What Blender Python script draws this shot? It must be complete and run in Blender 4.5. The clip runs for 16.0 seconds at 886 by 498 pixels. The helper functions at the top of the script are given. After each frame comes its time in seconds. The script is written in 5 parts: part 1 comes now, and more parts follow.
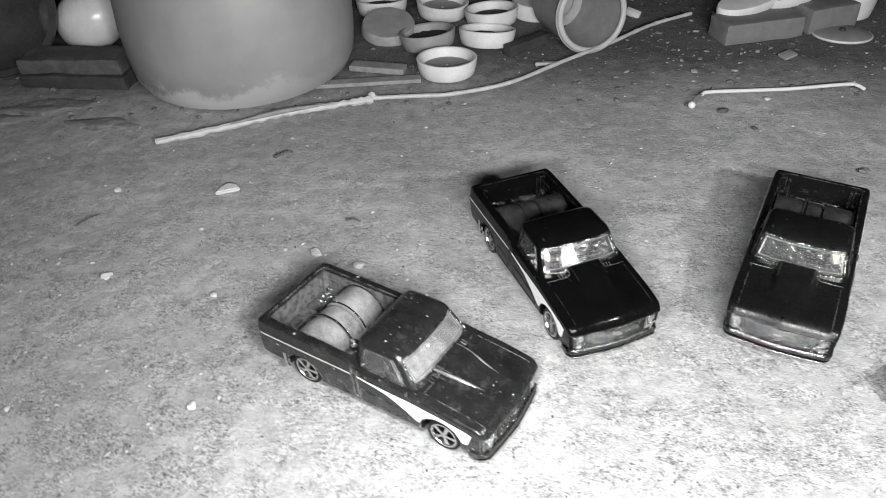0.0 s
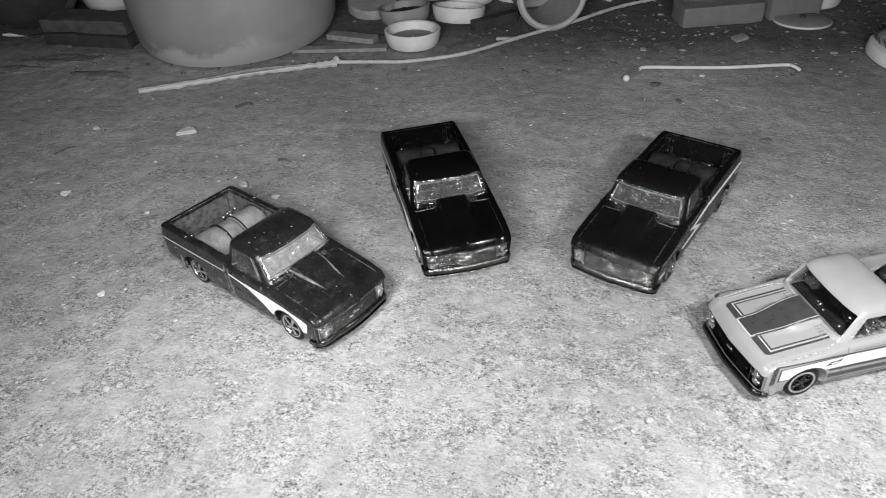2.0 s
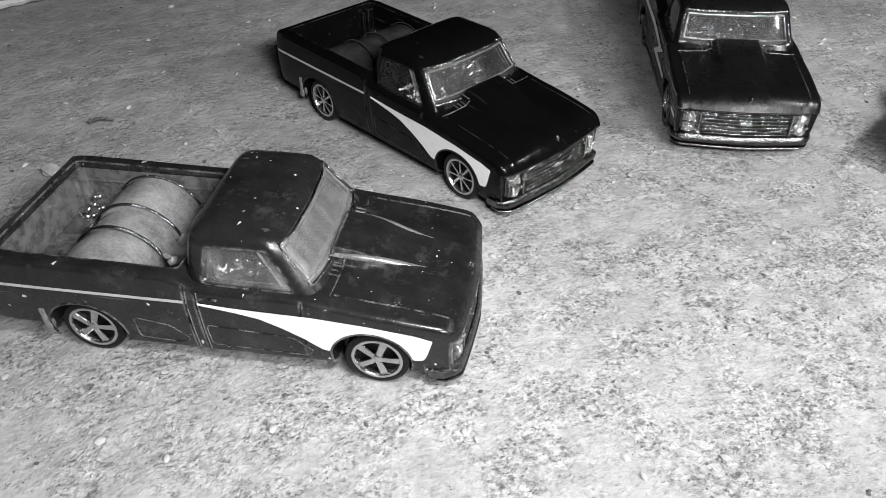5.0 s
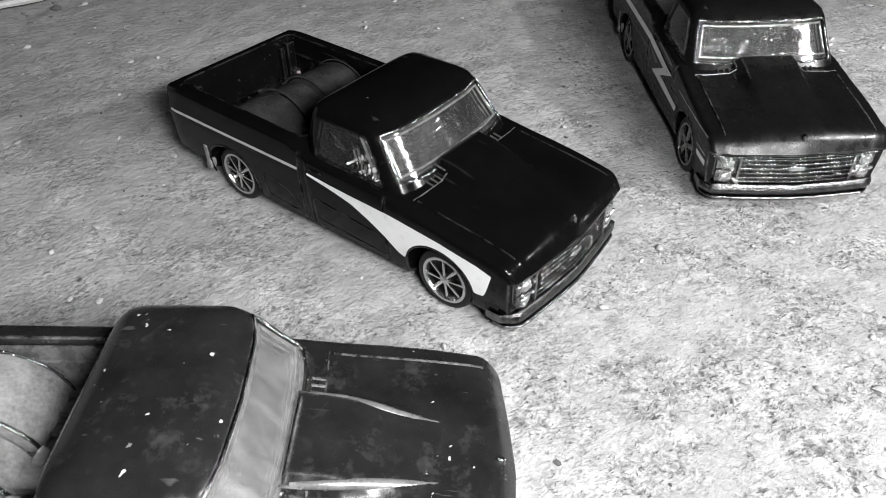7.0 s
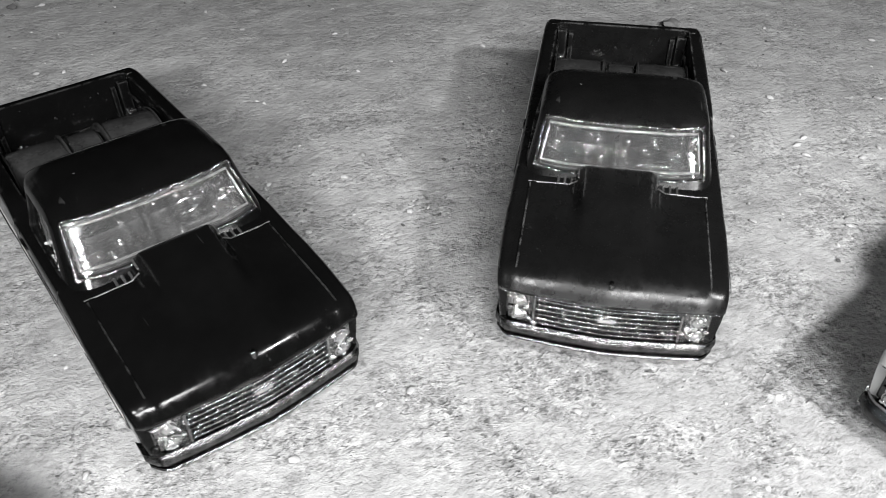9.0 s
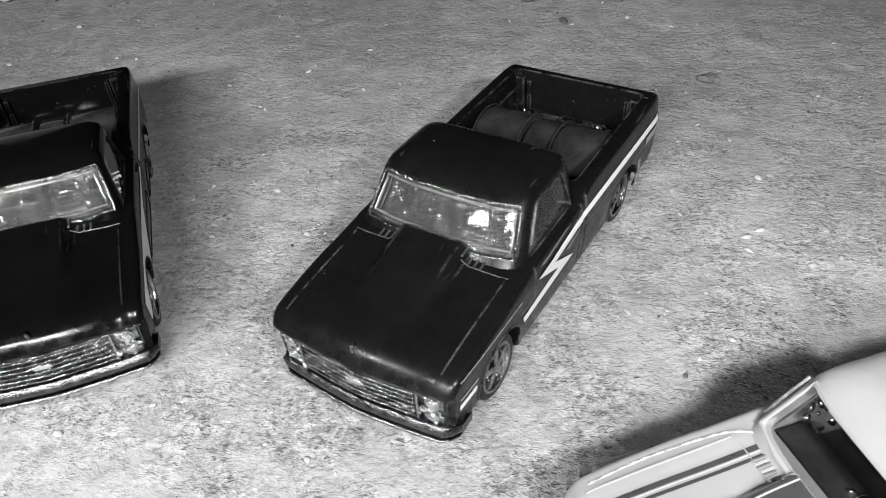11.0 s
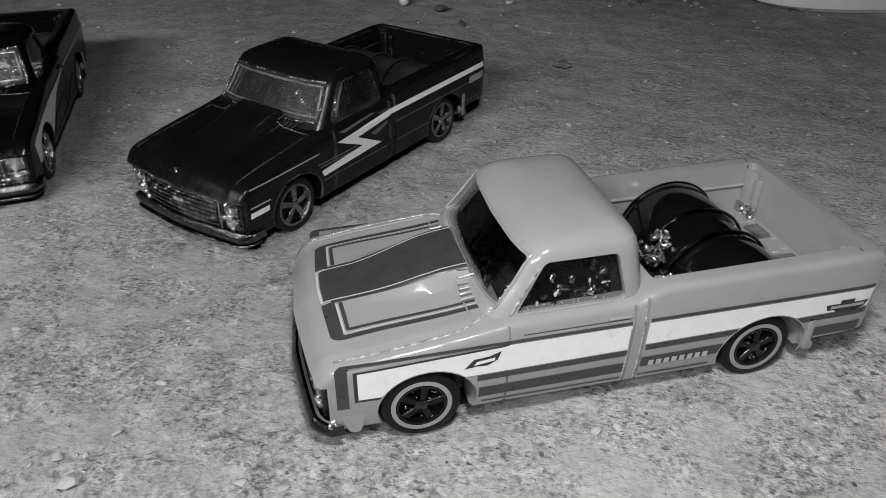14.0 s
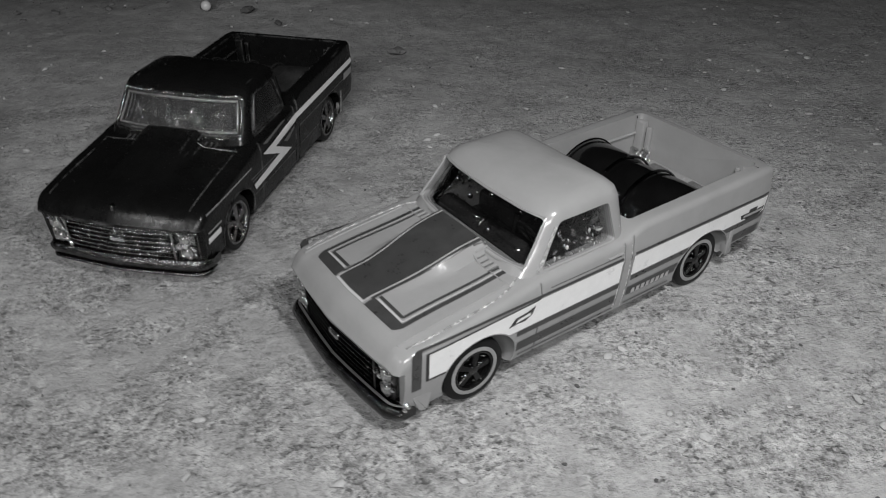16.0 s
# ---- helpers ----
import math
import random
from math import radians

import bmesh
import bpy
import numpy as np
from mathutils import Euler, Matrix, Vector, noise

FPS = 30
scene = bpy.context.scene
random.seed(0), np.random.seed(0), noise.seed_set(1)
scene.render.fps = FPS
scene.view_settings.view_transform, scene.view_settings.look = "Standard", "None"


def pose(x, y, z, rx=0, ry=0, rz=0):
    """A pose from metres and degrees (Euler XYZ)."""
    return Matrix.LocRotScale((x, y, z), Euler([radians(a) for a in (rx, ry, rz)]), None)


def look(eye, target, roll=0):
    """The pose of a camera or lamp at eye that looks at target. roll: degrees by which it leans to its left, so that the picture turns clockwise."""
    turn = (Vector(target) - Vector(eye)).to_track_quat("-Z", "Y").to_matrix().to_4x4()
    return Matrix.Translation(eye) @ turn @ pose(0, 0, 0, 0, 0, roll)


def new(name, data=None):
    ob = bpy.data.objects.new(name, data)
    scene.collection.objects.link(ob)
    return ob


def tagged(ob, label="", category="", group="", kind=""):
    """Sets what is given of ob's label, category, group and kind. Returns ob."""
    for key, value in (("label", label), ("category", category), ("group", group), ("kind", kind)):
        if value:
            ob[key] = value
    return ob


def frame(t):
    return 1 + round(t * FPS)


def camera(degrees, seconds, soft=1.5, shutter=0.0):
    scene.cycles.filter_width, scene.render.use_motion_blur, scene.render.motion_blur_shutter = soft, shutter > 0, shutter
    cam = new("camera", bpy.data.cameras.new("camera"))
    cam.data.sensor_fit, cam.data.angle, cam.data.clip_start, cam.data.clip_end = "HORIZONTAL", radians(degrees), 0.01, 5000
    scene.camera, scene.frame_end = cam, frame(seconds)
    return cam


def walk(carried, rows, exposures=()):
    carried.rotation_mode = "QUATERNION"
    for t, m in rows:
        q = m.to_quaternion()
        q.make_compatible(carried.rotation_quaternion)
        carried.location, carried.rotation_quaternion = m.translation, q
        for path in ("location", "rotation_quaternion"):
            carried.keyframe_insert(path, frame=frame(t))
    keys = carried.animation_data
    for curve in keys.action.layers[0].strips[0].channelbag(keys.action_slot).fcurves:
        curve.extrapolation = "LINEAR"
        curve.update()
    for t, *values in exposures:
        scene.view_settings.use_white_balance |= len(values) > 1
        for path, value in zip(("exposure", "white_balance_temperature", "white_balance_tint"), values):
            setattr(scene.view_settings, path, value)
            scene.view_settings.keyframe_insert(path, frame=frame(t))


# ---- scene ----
EXPOSURES = [(0, -0.2), (1, -0.52), (2, -0.92), (3, -1.03), (3.7, -1.08), (6, -0.48), (7, -0.38), (8, -0.32), (9.5, -0.26), (11, -0.34), (12, -0.94), (13, -1.3), (14, -1.72), (15, -1.82), (16, -1.88)]
cam = camera(60.42, 16.0, soft=0.8, shutter=0.3)
ROWS = [
    (0, 0.0000, 0.0000, 0.1713, 52.35, 1.85, -0.00),
    (0.5, 0.0320, -0.0074, 0.1687, 51.41, 2.27, 4.49),
    (1, 0.0523, -0.0099, 0.1661, 51.91, 2.91, 8.25),
    (1.5, 0.0674, -0.0227, 0.1674, 52.72, 2.68, 9.19),
    (2, 0.0710, -0.0368, 0.1677, 52.87, 2.62, 6.88),
    (2.5, 0.0607, -0.0389, 0.1632, 52.72, 2.08, 2.97),
    (3, 0.0321, -0.0254, 0.1484, 51.79, 1.46, -2.71),
    (3.5, -0.0010, 0.0049, 0.1185, 50.66, 0.68, -10.62),
    (3.7, -0.0097, 0.0201, 0.1120, 50.03, 0.81, -14.04),
    (5.8, -0.0294, 0.0692, 0.0895, 52.27, 0.62, -26.24),
    (6, -0.0276, 0.0793, 0.0882, 51.94, 0.92, -27.61),
    (6.5, -0.0223, 0.0919, 0.0843, 51.76, 0.50, -29.91),
    (7, -0.0157, 0.0998, 0.0829, 50.74, 0.75, -30.93),
    (7.5, -0.0081, 0.1019, 0.0796, 53.20, 0.77, -30.19),
    (8, 0.0144, 0.1018, 0.0794, 53.72, 0.35, -28.44),
    (8.5, 0.0369, 0.1037, 0.0838, 49.85, -0.04, -24.20),
    (8.7, 0.0425, 0.1016, 0.0838, 50.27, 0.23, -21.59),
    (10.8, 0.1108, 0.0954, 0.0912, 50.36, 3.33, 1.39),
    (11, 0.1164, 0.0946, 0.0899, 50.56, 3.52, 2.81),
    (11.5, 0.1275, 0.0887, 0.0896, 51.10, 4.16, 4.83),
    (12, 0.1389, 0.0832, 0.0897, 51.47, 4.91, 6.41),
    (12.5, 0.1494, 0.0735, 0.0896, 53.26, 3.56, 7.94),
    (13, 0.1595, 0.0642, 0.0861, 53.66, 2.07, 9.89),
    (13.5, 0.1607, 0.0572, 0.0743, 56.87, 0.86, 10.02),
    (14, 0.1560, 0.0496, 0.0750, 57.26, 0.10, 6.08),
    (14.5, 0.1493, 0.0506, 0.0740, 57.17, 0.33, 0.60),
    (15, 0.1409, 0.0509, 0.0736, 56.23, 0.86, -5.03),
    (15.5, 0.1351, 0.0463, 0.0740, 55.17, 0.26, -10.34),
    (16, 0.1193, 0.0442, 0.0796, 56.28, -0.35, -15.62),
]
walk(cam, [(t, pose(x, y, z, rx, ry, rz)) for t, x, y, z, rx, ry, rz in ROWS], EXPOSURES)

# the torch that was carried beside the camera, as soft sources along its way: high at first, then low over the trucks
def torch(eye, target, wide, tall, energy):
    ob = new("torch_light", bpy.data.lights.new("torch_light", "AREA"))
    ob.data.shape, ob.data.size, ob.data.size_y = "RECTANGLE", wide, tall
    ob.data.energy, ob.data.color = energy, (1, 1, 1)
    ob.matrix_world = look(eye, target)


torch((0.036, -0.110, 0.200), (0.012, 0.255, 0.0), 0.18, 0.03, 2.3)
torch((0.161, 0.066, 0.120), (0.180, 0.115, 0.0), 0.014, 0.014, 0.5)
torch((0.000, 0.086, 0.094), (-0.02, 0.18, 0.0), 0.022, 0.014, 0.23)

world = bpy.data.worlds.new("night")
scene.world = world
world.use_nodes = True
world.node_tree.nodes["Background"].inputs[0].default_value = (0.5, 0.5, 0.5, 1)
world.node_tree.nodes["Background"].inputs[1].default_value = 0.006


# ---- materials ----
def material(name):
    mat = bpy.data.materials.new(name)
    mat.use_nodes = True
    return mat, mat.node_tree.nodes, mat.node_tree.links, mat.node_tree.nodes["Principled BSDF"]


def grey(v):
    return (v, v, v, 1)


def noise_node(n, l, scale, detail=4, rough=0.6, coords=None):
    tex = n.new("ShaderNodeTexNoise")
    tex.inputs["Scale"].default_value, tex.inputs["Detail"].default_value, tex.inputs["Roughness"].default_value = scale, detail, rough
    if coords:
        l.new(coords, tex.inputs["Vector"])
    return tex.outputs["Fac"]


def ramp(n, l, fac, stops):
    r = n.new("ShaderNodeValToRGB")
    el = r.color_ramp.elements
    while len(el) < len(stops):
        el.new(0.5)
    for e, (p, v) in zip(el, stops):
        e.position, e.color = p, grey(v)
    l.new(fac, r.inputs[0])
    return r.outputs[0]


def mix(n, l, fac, a, b, how="MIX"):
    m = n.new("ShaderNodeMix")
    m.data_type, m.blend_type = "RGBA", how
    for sock, v in ((m.inputs[0], fac), (m.inputs[6], a), (m.inputs[7], b)):
        if isinstance(v, (int, float)):
            sock.default_value = v if sock == m.inputs[0] else grey(v)
        else:
            l.new(v, sock)
    return m.outputs[2]


def bump(n, l, bsdf, height, strength, distance, under=None):
    b = n.new("ShaderNodeBump")
    b.inputs["Strength"].default_value, b.inputs["Distance"].default_value = strength, distance
    l.new(height, b.inputs["Height"])
    if under:
        l.new(under, b.inputs["Normal"])
    l.new(b.outputs[0], bsdf.inputs["Normal"])
    return b.outputs[0]


def plain(name, lo, hi, rough, scale=300, metal=0.0, coat=0.0, relief=0.0, grain=0.0002, spec=0.5, rough_var=0.1):
    """A surface whose tone wanders between lo and hi, with fine relief."""
    mat, n, l, b = material(name)
    co = n.new("ShaderNodeTexCoord").outputs["Object"]
    f = noise_node(n, l, scale, 5, 0.6, co)
    fine = noise_node(n, l, scale * 9, 3, 0.6, co)
    both = mix(n, l, 0.35, f, fine)
    l.new(ramp(n, l, both, [(0.3, lo), (0.7, hi)]), b.inputs["Base Color"])
    l.new(ramp(n, l, f, [(0.3, max(rough - rough_var, 0.02)), (0.75, min(rough + rough_var, 1))]), b.inputs["Roughness"])
    b.inputs["Metallic"].default_value = metal
    b.inputs["Coat Weight"].default_value, b.inputs["Coat Roughness"].default_value = coat, 0.06
    b.inputs["Specular IOR Level"].default_value = spec
    if relief:
        bump(n, l, b, both, relief, grain)
    return mat


def paint(name, tone, rough, coat, scratch, chips, orange=0.15, spec=0.35, wear_shine=0.0, vary=0.18, battered=False):
    """Enamel on a die-cast shell: slight orange peel, fine scratches, chipped specks, and edges lightened for rubbed
    paint and highlights.
    """
    mat, n, l, b = material(name)
    tc = n.new("ShaderNodeTexCoord")
    co = tc.outputs["Object"]
    cloud = noise_node(n, l, 160, 4, 0.6, co)
    base = ramp(n, l, cloud, [(0.3, tone * (1 - vary)), (0.7, tone * (1 + vary))])
    speck = ramp(n, l, noise_node(n, l, 520, 4, 0.7, co), [(chips, 0), (chips + 0.03, 1)])
    mp = n.new("ShaderNodeMapping")
    mp.inputs["Scale"].default_value, mp.inputs["Rotation"].default_value = (60, 900, 900), (0, 0.3, 0.6)
    l.new(co, mp.inputs[0])
    scr = ramp(n, l, noise_node(n, l, 1.0, 2, 0.5, mp.outputs[0]), [(0.70, 0), (0.76, scratch)])
    col = mix(n, l, speck, base, min(tone * 6 + 0.08, 0.6))
    col = mix(n, l, scr, col, min(tone * 3 + 0.06, 0.6))
    if battered:
        # crossing scratches, scuffed spots and tiny bare chips
        for turn, size in ((1.9, (70, 1100, 1100)), (-0.7, (45, 1300, 900))):
            m2 = n.new("ShaderNodeMapping")
            m2.inputs["Scale"].default_value, m2.inputs["Rotation"].default_value = size, (0.1, 0.2, turn)
            l.new(co, m2.inputs[0])
            col = mix(n, l, ramp(n, l, noise_node(n, l, 1.0, 3, 0.6, m2.outputs[0]), [(0.72, 0), (0.78, 0.5)]), col, 0.16)
        bare = ramp(n, l, noise_node(n, l, 560, 2, 0.45, co), [(0.722, 0), (0.742, 1)])
        col = mix(n, l, bare, col, 0.5)
        col = mix(n, l, ramp(n, l, noise_node(n, l, 210, 6, 0.75, co), [(0.56, 0), (0.7, 0.5)]), col, 0.06)
    # edges lightened: rubbed paint plus the highlights on ridges, in the colour
    if wear_shine:
        bev = n.new("ShaderNodeBevel")
        bev.samples = 4
        bev.inputs[0].default_value = 0.0007
        geo = n.new("ShaderNodeNewGeometry")
        dot = n.new("ShaderNodeVectorMath")
        dot.operation = "DOT_PRODUCT"
        l.new(bev.outputs[0], dot.inputs[0])
        l.new(geo.outputs["Normal"], dot.inputs[1])
        edge = ramp(n, l, dot.outputs["Value"], [(0.80, 1), (0.97, 0)])
        rub_shine = mix(n, l, 1.0, edge, ramp(n, l, noise_node(n, l, 300, 5, 0.7, co), [(0.42, 0), (0.62, wear_shine)]), "MULTIPLY")
        col = mix(n, l, rub_shine, col, 0.34)
    l.new(col, b.inputs["Base Color"])
    l.new(ramp(n, l, noise_node(n, l, 420, 4, 0.7, co), [(0.3, max(rough - 0.08, 0.03)), (0.8, rough + 0.14)]), b.inputs["Roughness"])
    b.inputs["Coat Weight"].default_value, b.inputs["Coat Roughness"].default_value = coat, 0.08
    b.inputs["Specular IOR Level"].default_value = spec
    bump(n, l, b, noise_node(n, l, 700, 2, 0.5, co), orange, 0.0001)
    return mat


def plastic_glass(name, tint, haze, rough, grain=1.0, ripple=0.3, ior=1.46):
    """Clear moulded plastic: light passes, with gloss on top and a grey haze."""
    mat, n, l, b = material(name)
    co = n.new("ShaderNodeTexCoord").outputs["Object"]
    mp = n.new("ShaderNodeMapping")
    mp.inputs["Scale"].default_value = (900 * grain, 1500 * grain, 260 * grain)
    l.new(co, mp.inputs[0])
    smear = noise_node(n, l, 1.0, 5, 0.7, mp.outputs[0])
    clear = n.new("ShaderNodeBsdfTransparent")
    clear.inputs[0].default_value = grey(tint)
    l.new(ramp(n, l, smear, [(0.3, 0.3), (0.7, 0.55)]), b.inputs["Base Color"])
    l.new(ramp(n, l, smear, [(0.35, rough), (0.75, rough + 0.12)]), b.inputs["Roughness"])
    bump(n, l, b, noise_node(n, l, 420, 3, 0.6, co), 0.25, 0.0003)
    haze_mix = n.new("ShaderNodeMixShader")
    # haze is stronger in the windscreen than in the side windows
    sep = n.new("ShaderNodeSeparateXYZ")
    l.new(co, sep.inputs[0])
    front = n.new("ShaderNodeMapRange")
    l.new(sep.outputs[0], front.inputs[0])
    front.inputs[1].default_value, front.inputs[2].default_value, front.inputs[3].default_value, front.inputs[4].default_value = 0.006, 0.0085, 0.3, 1.0
    l.new(mix(n, l, 1.0, ramp(n, l, smear, [(0.3, haze * 0.7), (0.75, haze * 1.3)]), front.outputs[0], "MULTIPLY"), haze_mix.inputs[0])
    l.new(clear.outputs[0], haze_mix.inputs[1])
    l.new(b.outputs[0], haze_mix.inputs[2])
    gloss = n.new("ShaderNodeBsdfGlossy")
    gloss.inputs["Roughness"].default_value = rough
    bn = n.new("ShaderNodeBump")
    bn.inputs["Strength"].default_value, bn.inputs["Distance"].default_value = ripple, 0.0003 if ripple < 0.5 else 0.0008
    l.new(noise_node(n, l, 350 if ripple < 0.5 else 620, 3, 0.6, co), bn.inputs["Height"])
    l.new(bn.outputs[0], gloss.inputs["Normal"])
    fr = n.new("ShaderNodeFresnel")
    fr.inputs[0].default_value = ior
    top = n.new("ShaderNodeMixShader")
    l.new(fr.outputs[0], top.inputs[0])
    l.new(haze_mix.outputs[0], top.inputs[1])
    l.new(gloss.outputs[0], top.inputs[2])
    l.new(top.outputs[0], n["Material Output"].inputs[0])
    return mat


PAINT_WORN = paint("worn_dark_enamel", 0.012, 0.26, 0.15, 0.5, 0.69, 0.25, 0.42, 0.7, 0.35, True)
PAINT_BLACK = paint("black_enamel", 0.0028, 0.14, 0.0, 0.25, 0.73, 0.15, 0.15, 0.12)
PAINT_DUSK = paint("dusky_black_enamel", 0.005, 0.28, 0.0, 0.3, 0.71, 0.25, 0.22, 0.35)
PAINT_PALE = paint("pale_grey_enamel", 0.285, 0.17, 0.0, 0.0, 0.9, 0.35, 0.6, 0.0, 0.05)
WHITE_INK = plain("white_printed_ink", 0.74, 0.84, 0.35, 500)
PALE_INK = plain("pale_printed_line", 0.42, 0.5, 0.35, 500)
DARK_INK = plain("dark_printed_ink", 0.035, 0.055, 0.35, 400)
SMOKE_INK = plain("smoky_printed_ink", 0.02, 0.03, 0.35, 400)
LINE_INK = plain("dull_silver_ink", 0.28, 0.4, 0.35, 500)
GREY_INK = plain("dim_grey_ink", 0.09, 0.14, 0.35, 500)
CHROME = plain("chromed_plastic", 0.5, 0.75, 0.14, 900, 1.0, relief=0.6, grain=0.0005)
# chrome for the bed frame and for beads added as glints
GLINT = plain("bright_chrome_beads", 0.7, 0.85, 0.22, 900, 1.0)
CHROME_TRIM = plain("speckled_chrome_trim", 0.1, 0.5, 0.13, 1300, 1.0, relief=0.7, grain=0.0004)
WORN_METAL = plain("worn_bare_metal", 0.12, 0.5, 0.36, 1100, 0.5, relief=0.8, grain=0.0006)
BUMPER_CHROME = plain("dull_grey_chrome", 0.03, 0.22, 0.2, 700, 1.0, relief=0.5, grain=0.0004)
BED_STAINED = plain("stained_grey_plastic", 0.015, 0.16, 0.3, 420, relief=0.5)
RUBBED_DIM = plain("paint_rubbed_thin", 0.03, 0.12, 0.28, 500, 0.4, relief=0.3)
# pale colour stands for reflections in the side windows
WINDOW_GLINT = plain("pale_window_glints", 0.5, 0.85, 0.2, 900, 0.4)
# rubbed paint, also used where a crease's highlight is coloured in
RUBBED_SHINE = plain("rubbed_and_shining_paint", 0.1, 0.3, 0.28, 500, 0.4, relief=0.3)
CHROME_DARK = plain("smoked_chrome_plastic", 0.05, 0.1, 0.12, 700, 1.0, relief=0.5, grain=0.0004)
CHROME_DULL = plain("dull_tarnished_chrome", 0.4, 0.75, 0.2, 500, 1.0, relief=0.4, grain=0.0004)
INSERT_GREY = plain("grey_moulded_plastic", 0.09, 0.34, 0.12, 220, relief=0.2, grain=0.0003)
INSERT_DARK = plain("dark_moulded_plastic", 0.012, 0.045, 0.12, 260, relief=0.2, grain=0.0003)
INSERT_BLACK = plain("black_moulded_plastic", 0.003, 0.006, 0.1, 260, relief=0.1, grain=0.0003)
SILVER = plain("silvered_plastic", 0.35, 0.75, 0.24, 260, 1.0, relief=0.35, grain=0.0006)
# chipped paint, with glints put into its mottled colour
CHIPPED_GLINT = plain("chipped_and_glinting_edge", 0.12, 0.75, 0.25, 900, 0.3, relief=0.8, grain=0.0005)
GLASS_EDGE = plain("thick_clear_plastic_edge", 0.12, 0.45, 0.12, 700, 0.6, relief=0.3, grain=0.0004)
GLASS_CLEAR = plastic_glass("clear_plastic", 0.97, 0.06, 0.03, 0.3)
GLASS_SCUFFED = plastic_glass("scuffed_clear_plastic", 0.94, 0.26, 0.1, 0.22)
GLASS_DARK = plastic_glass("smoked_plastic", 0.68, 0.002, 0.03, 0.3, 0.3, 1.3)
TYRE = plain("black_tyre_plastic", 0.004, 0.009, 0.42, 500, spec=0.2)
WHEEL_BLACK = plain("black_wheel_plastic", 0.003, 0.006, 0.12, 500, relief=0.3, grain=0.0003, spec=0.25)
TYRE_LINE = plain("grey_tyre_print", 0.24, 0.3, 0.5, 500)
BASE_DARK = plain("dark_chassis_plastic", 0.01, 0.02, 0.5, 400)


# ---- mesh helpers ----
def mesh_of(name, bm, mat, angle=35):
    bmesh.ops.recalc_face_normals(bm, faces=bm.faces)
    me = bpy.data.meshes.new(name)
    bm.to_mesh(me)
    bm.free()
    smooth(me, angle)
    me.materials.append(mat)
    return me


def smooth(me, angle=35):
    me.polygons.foreach_set("use_smooth", [True] * len(me.polygons))
    me.set_sharp_from_angle(angle=radians(angle))


def part(name, bm, mat, parent, label="", angle=35):
    ob = new(name, mesh_of(name, bm, mat, angle))
    ob.parent = parent
    if label:
        tagged(ob, label)
    return ob


def thing(name, label, category, m=None, group="", kind=""):
    ob = tagged(new(name), label, category, group, kind)
    ob.empty_display_size = 0.01
    if m:
        ob.matrix_world = m
    return ob


def single(name, bm, mat, m, label, category, group="", kind="", angle=35):
    ob = tagged(new(name, mesh_of(name, bm, mat, angle)), label, category, group, kind)
    ob.matrix_world = m
    return ob


def loft(rings, caps=True, closed=True):
    bm = bmesh.new()
    rows = [[bm.verts.new(p) for p in r] for r in rings]
    n = len(rows[0])
    for a, b in zip(rows, rows[1:]):
        for i in range(n if closed else n - 1):
            j = (i + 1) % n
            bm.faces.new((a[i], a[j], b[j], b[i]))
    if caps:
        bm.faces.new(rows[0][::-1])
        bm.faces.new(rows[-1])
    return bm


def lathe(profile, steps=32, axis="z"):
    """Turn (radius, height) pairs round an axis; radius 0 at an end closes it."""
    rings = [[(r * math.cos(2 * math.pi * i / steps), r * math.sin(2 * math.pi * i / steps), h) for i in range(steps)] for r, h in profile]
    bm = loft(rings, caps=False)
    bmesh.ops.remove_doubles(bm, verts=bm.verts, dist=1e-7)
    if axis == "y":
        bmesh.ops.rotate(bm, verts=bm.verts, matrix=Matrix.Rotation(radians(-90), 3, "X"))
    return bm


def box(x0, x1, y0, y1, z0, z1, bev=0.0, seg=2):
    bm = bmesh.new()
    bmesh.ops.create_cube(bm, size=1, matrix=Matrix.Translation(((x0 + x1) / 2, (y0 + y1) / 2, (z0 + z1) / 2)) @ Matrix.Diagonal((x1 - x0, y1 - y0, z1 - z0, 1)))
    if bev:
        bmesh.ops.bevel(bm, geom=bm.edges[:], offset=bev, segments=seg, affect="EDGES", profile=0.6)
    return bm


def prism(poly, axis, lo, hi):
    """A polygon pulled along an axis: 'x' takes (y, z), 'y' takes (x, z), 'z' takes (x, y)."""
    put = {"x": lambda p, h: (h, p[0], p[1]), "y": lambda p, h: (p[0], h, p[1]), "z": lambda p, h: (p[0], p[1], h)}[axis]
    bm = loft([[put(p, lo) for p in poly], [put(p, hi) for p in poly]])
    bmesh.ops.recalc_face_normals(bm, faces=bm.faces)
    return bm


def rounded(poly, r, seg=3):
    """Round a polygon's corners."""
    out = []
    n = len(poly)
    for i in range(n):
        a, b, c = (Vector(poly[(i + k) % n]) for k in (-1, 0, 1))
        p, q = b + (a - b).normalized() * r, b + (c - b).normalized() * r
        for k in range(seg + 1):
            t = k / seg
            out.append(tuple(p * (1 - t) ** 2 + b * 2 * t * (1 - t) + q * t * t))
    return out


def join(*bms):
    out = bmesh.new()
    for b in bms:
        me = bpy.data.meshes.new("tmp")
        b.to_mesh(me)
        out.from_mesh(me)
        bpy.data.meshes.remove(me)
        b.free()
    return out


def shifted(bm, x=0, y=0, z=0):
    bmesh.ops.translate(bm, verts=bm.verts, vec=(x, y, z))
    return bm


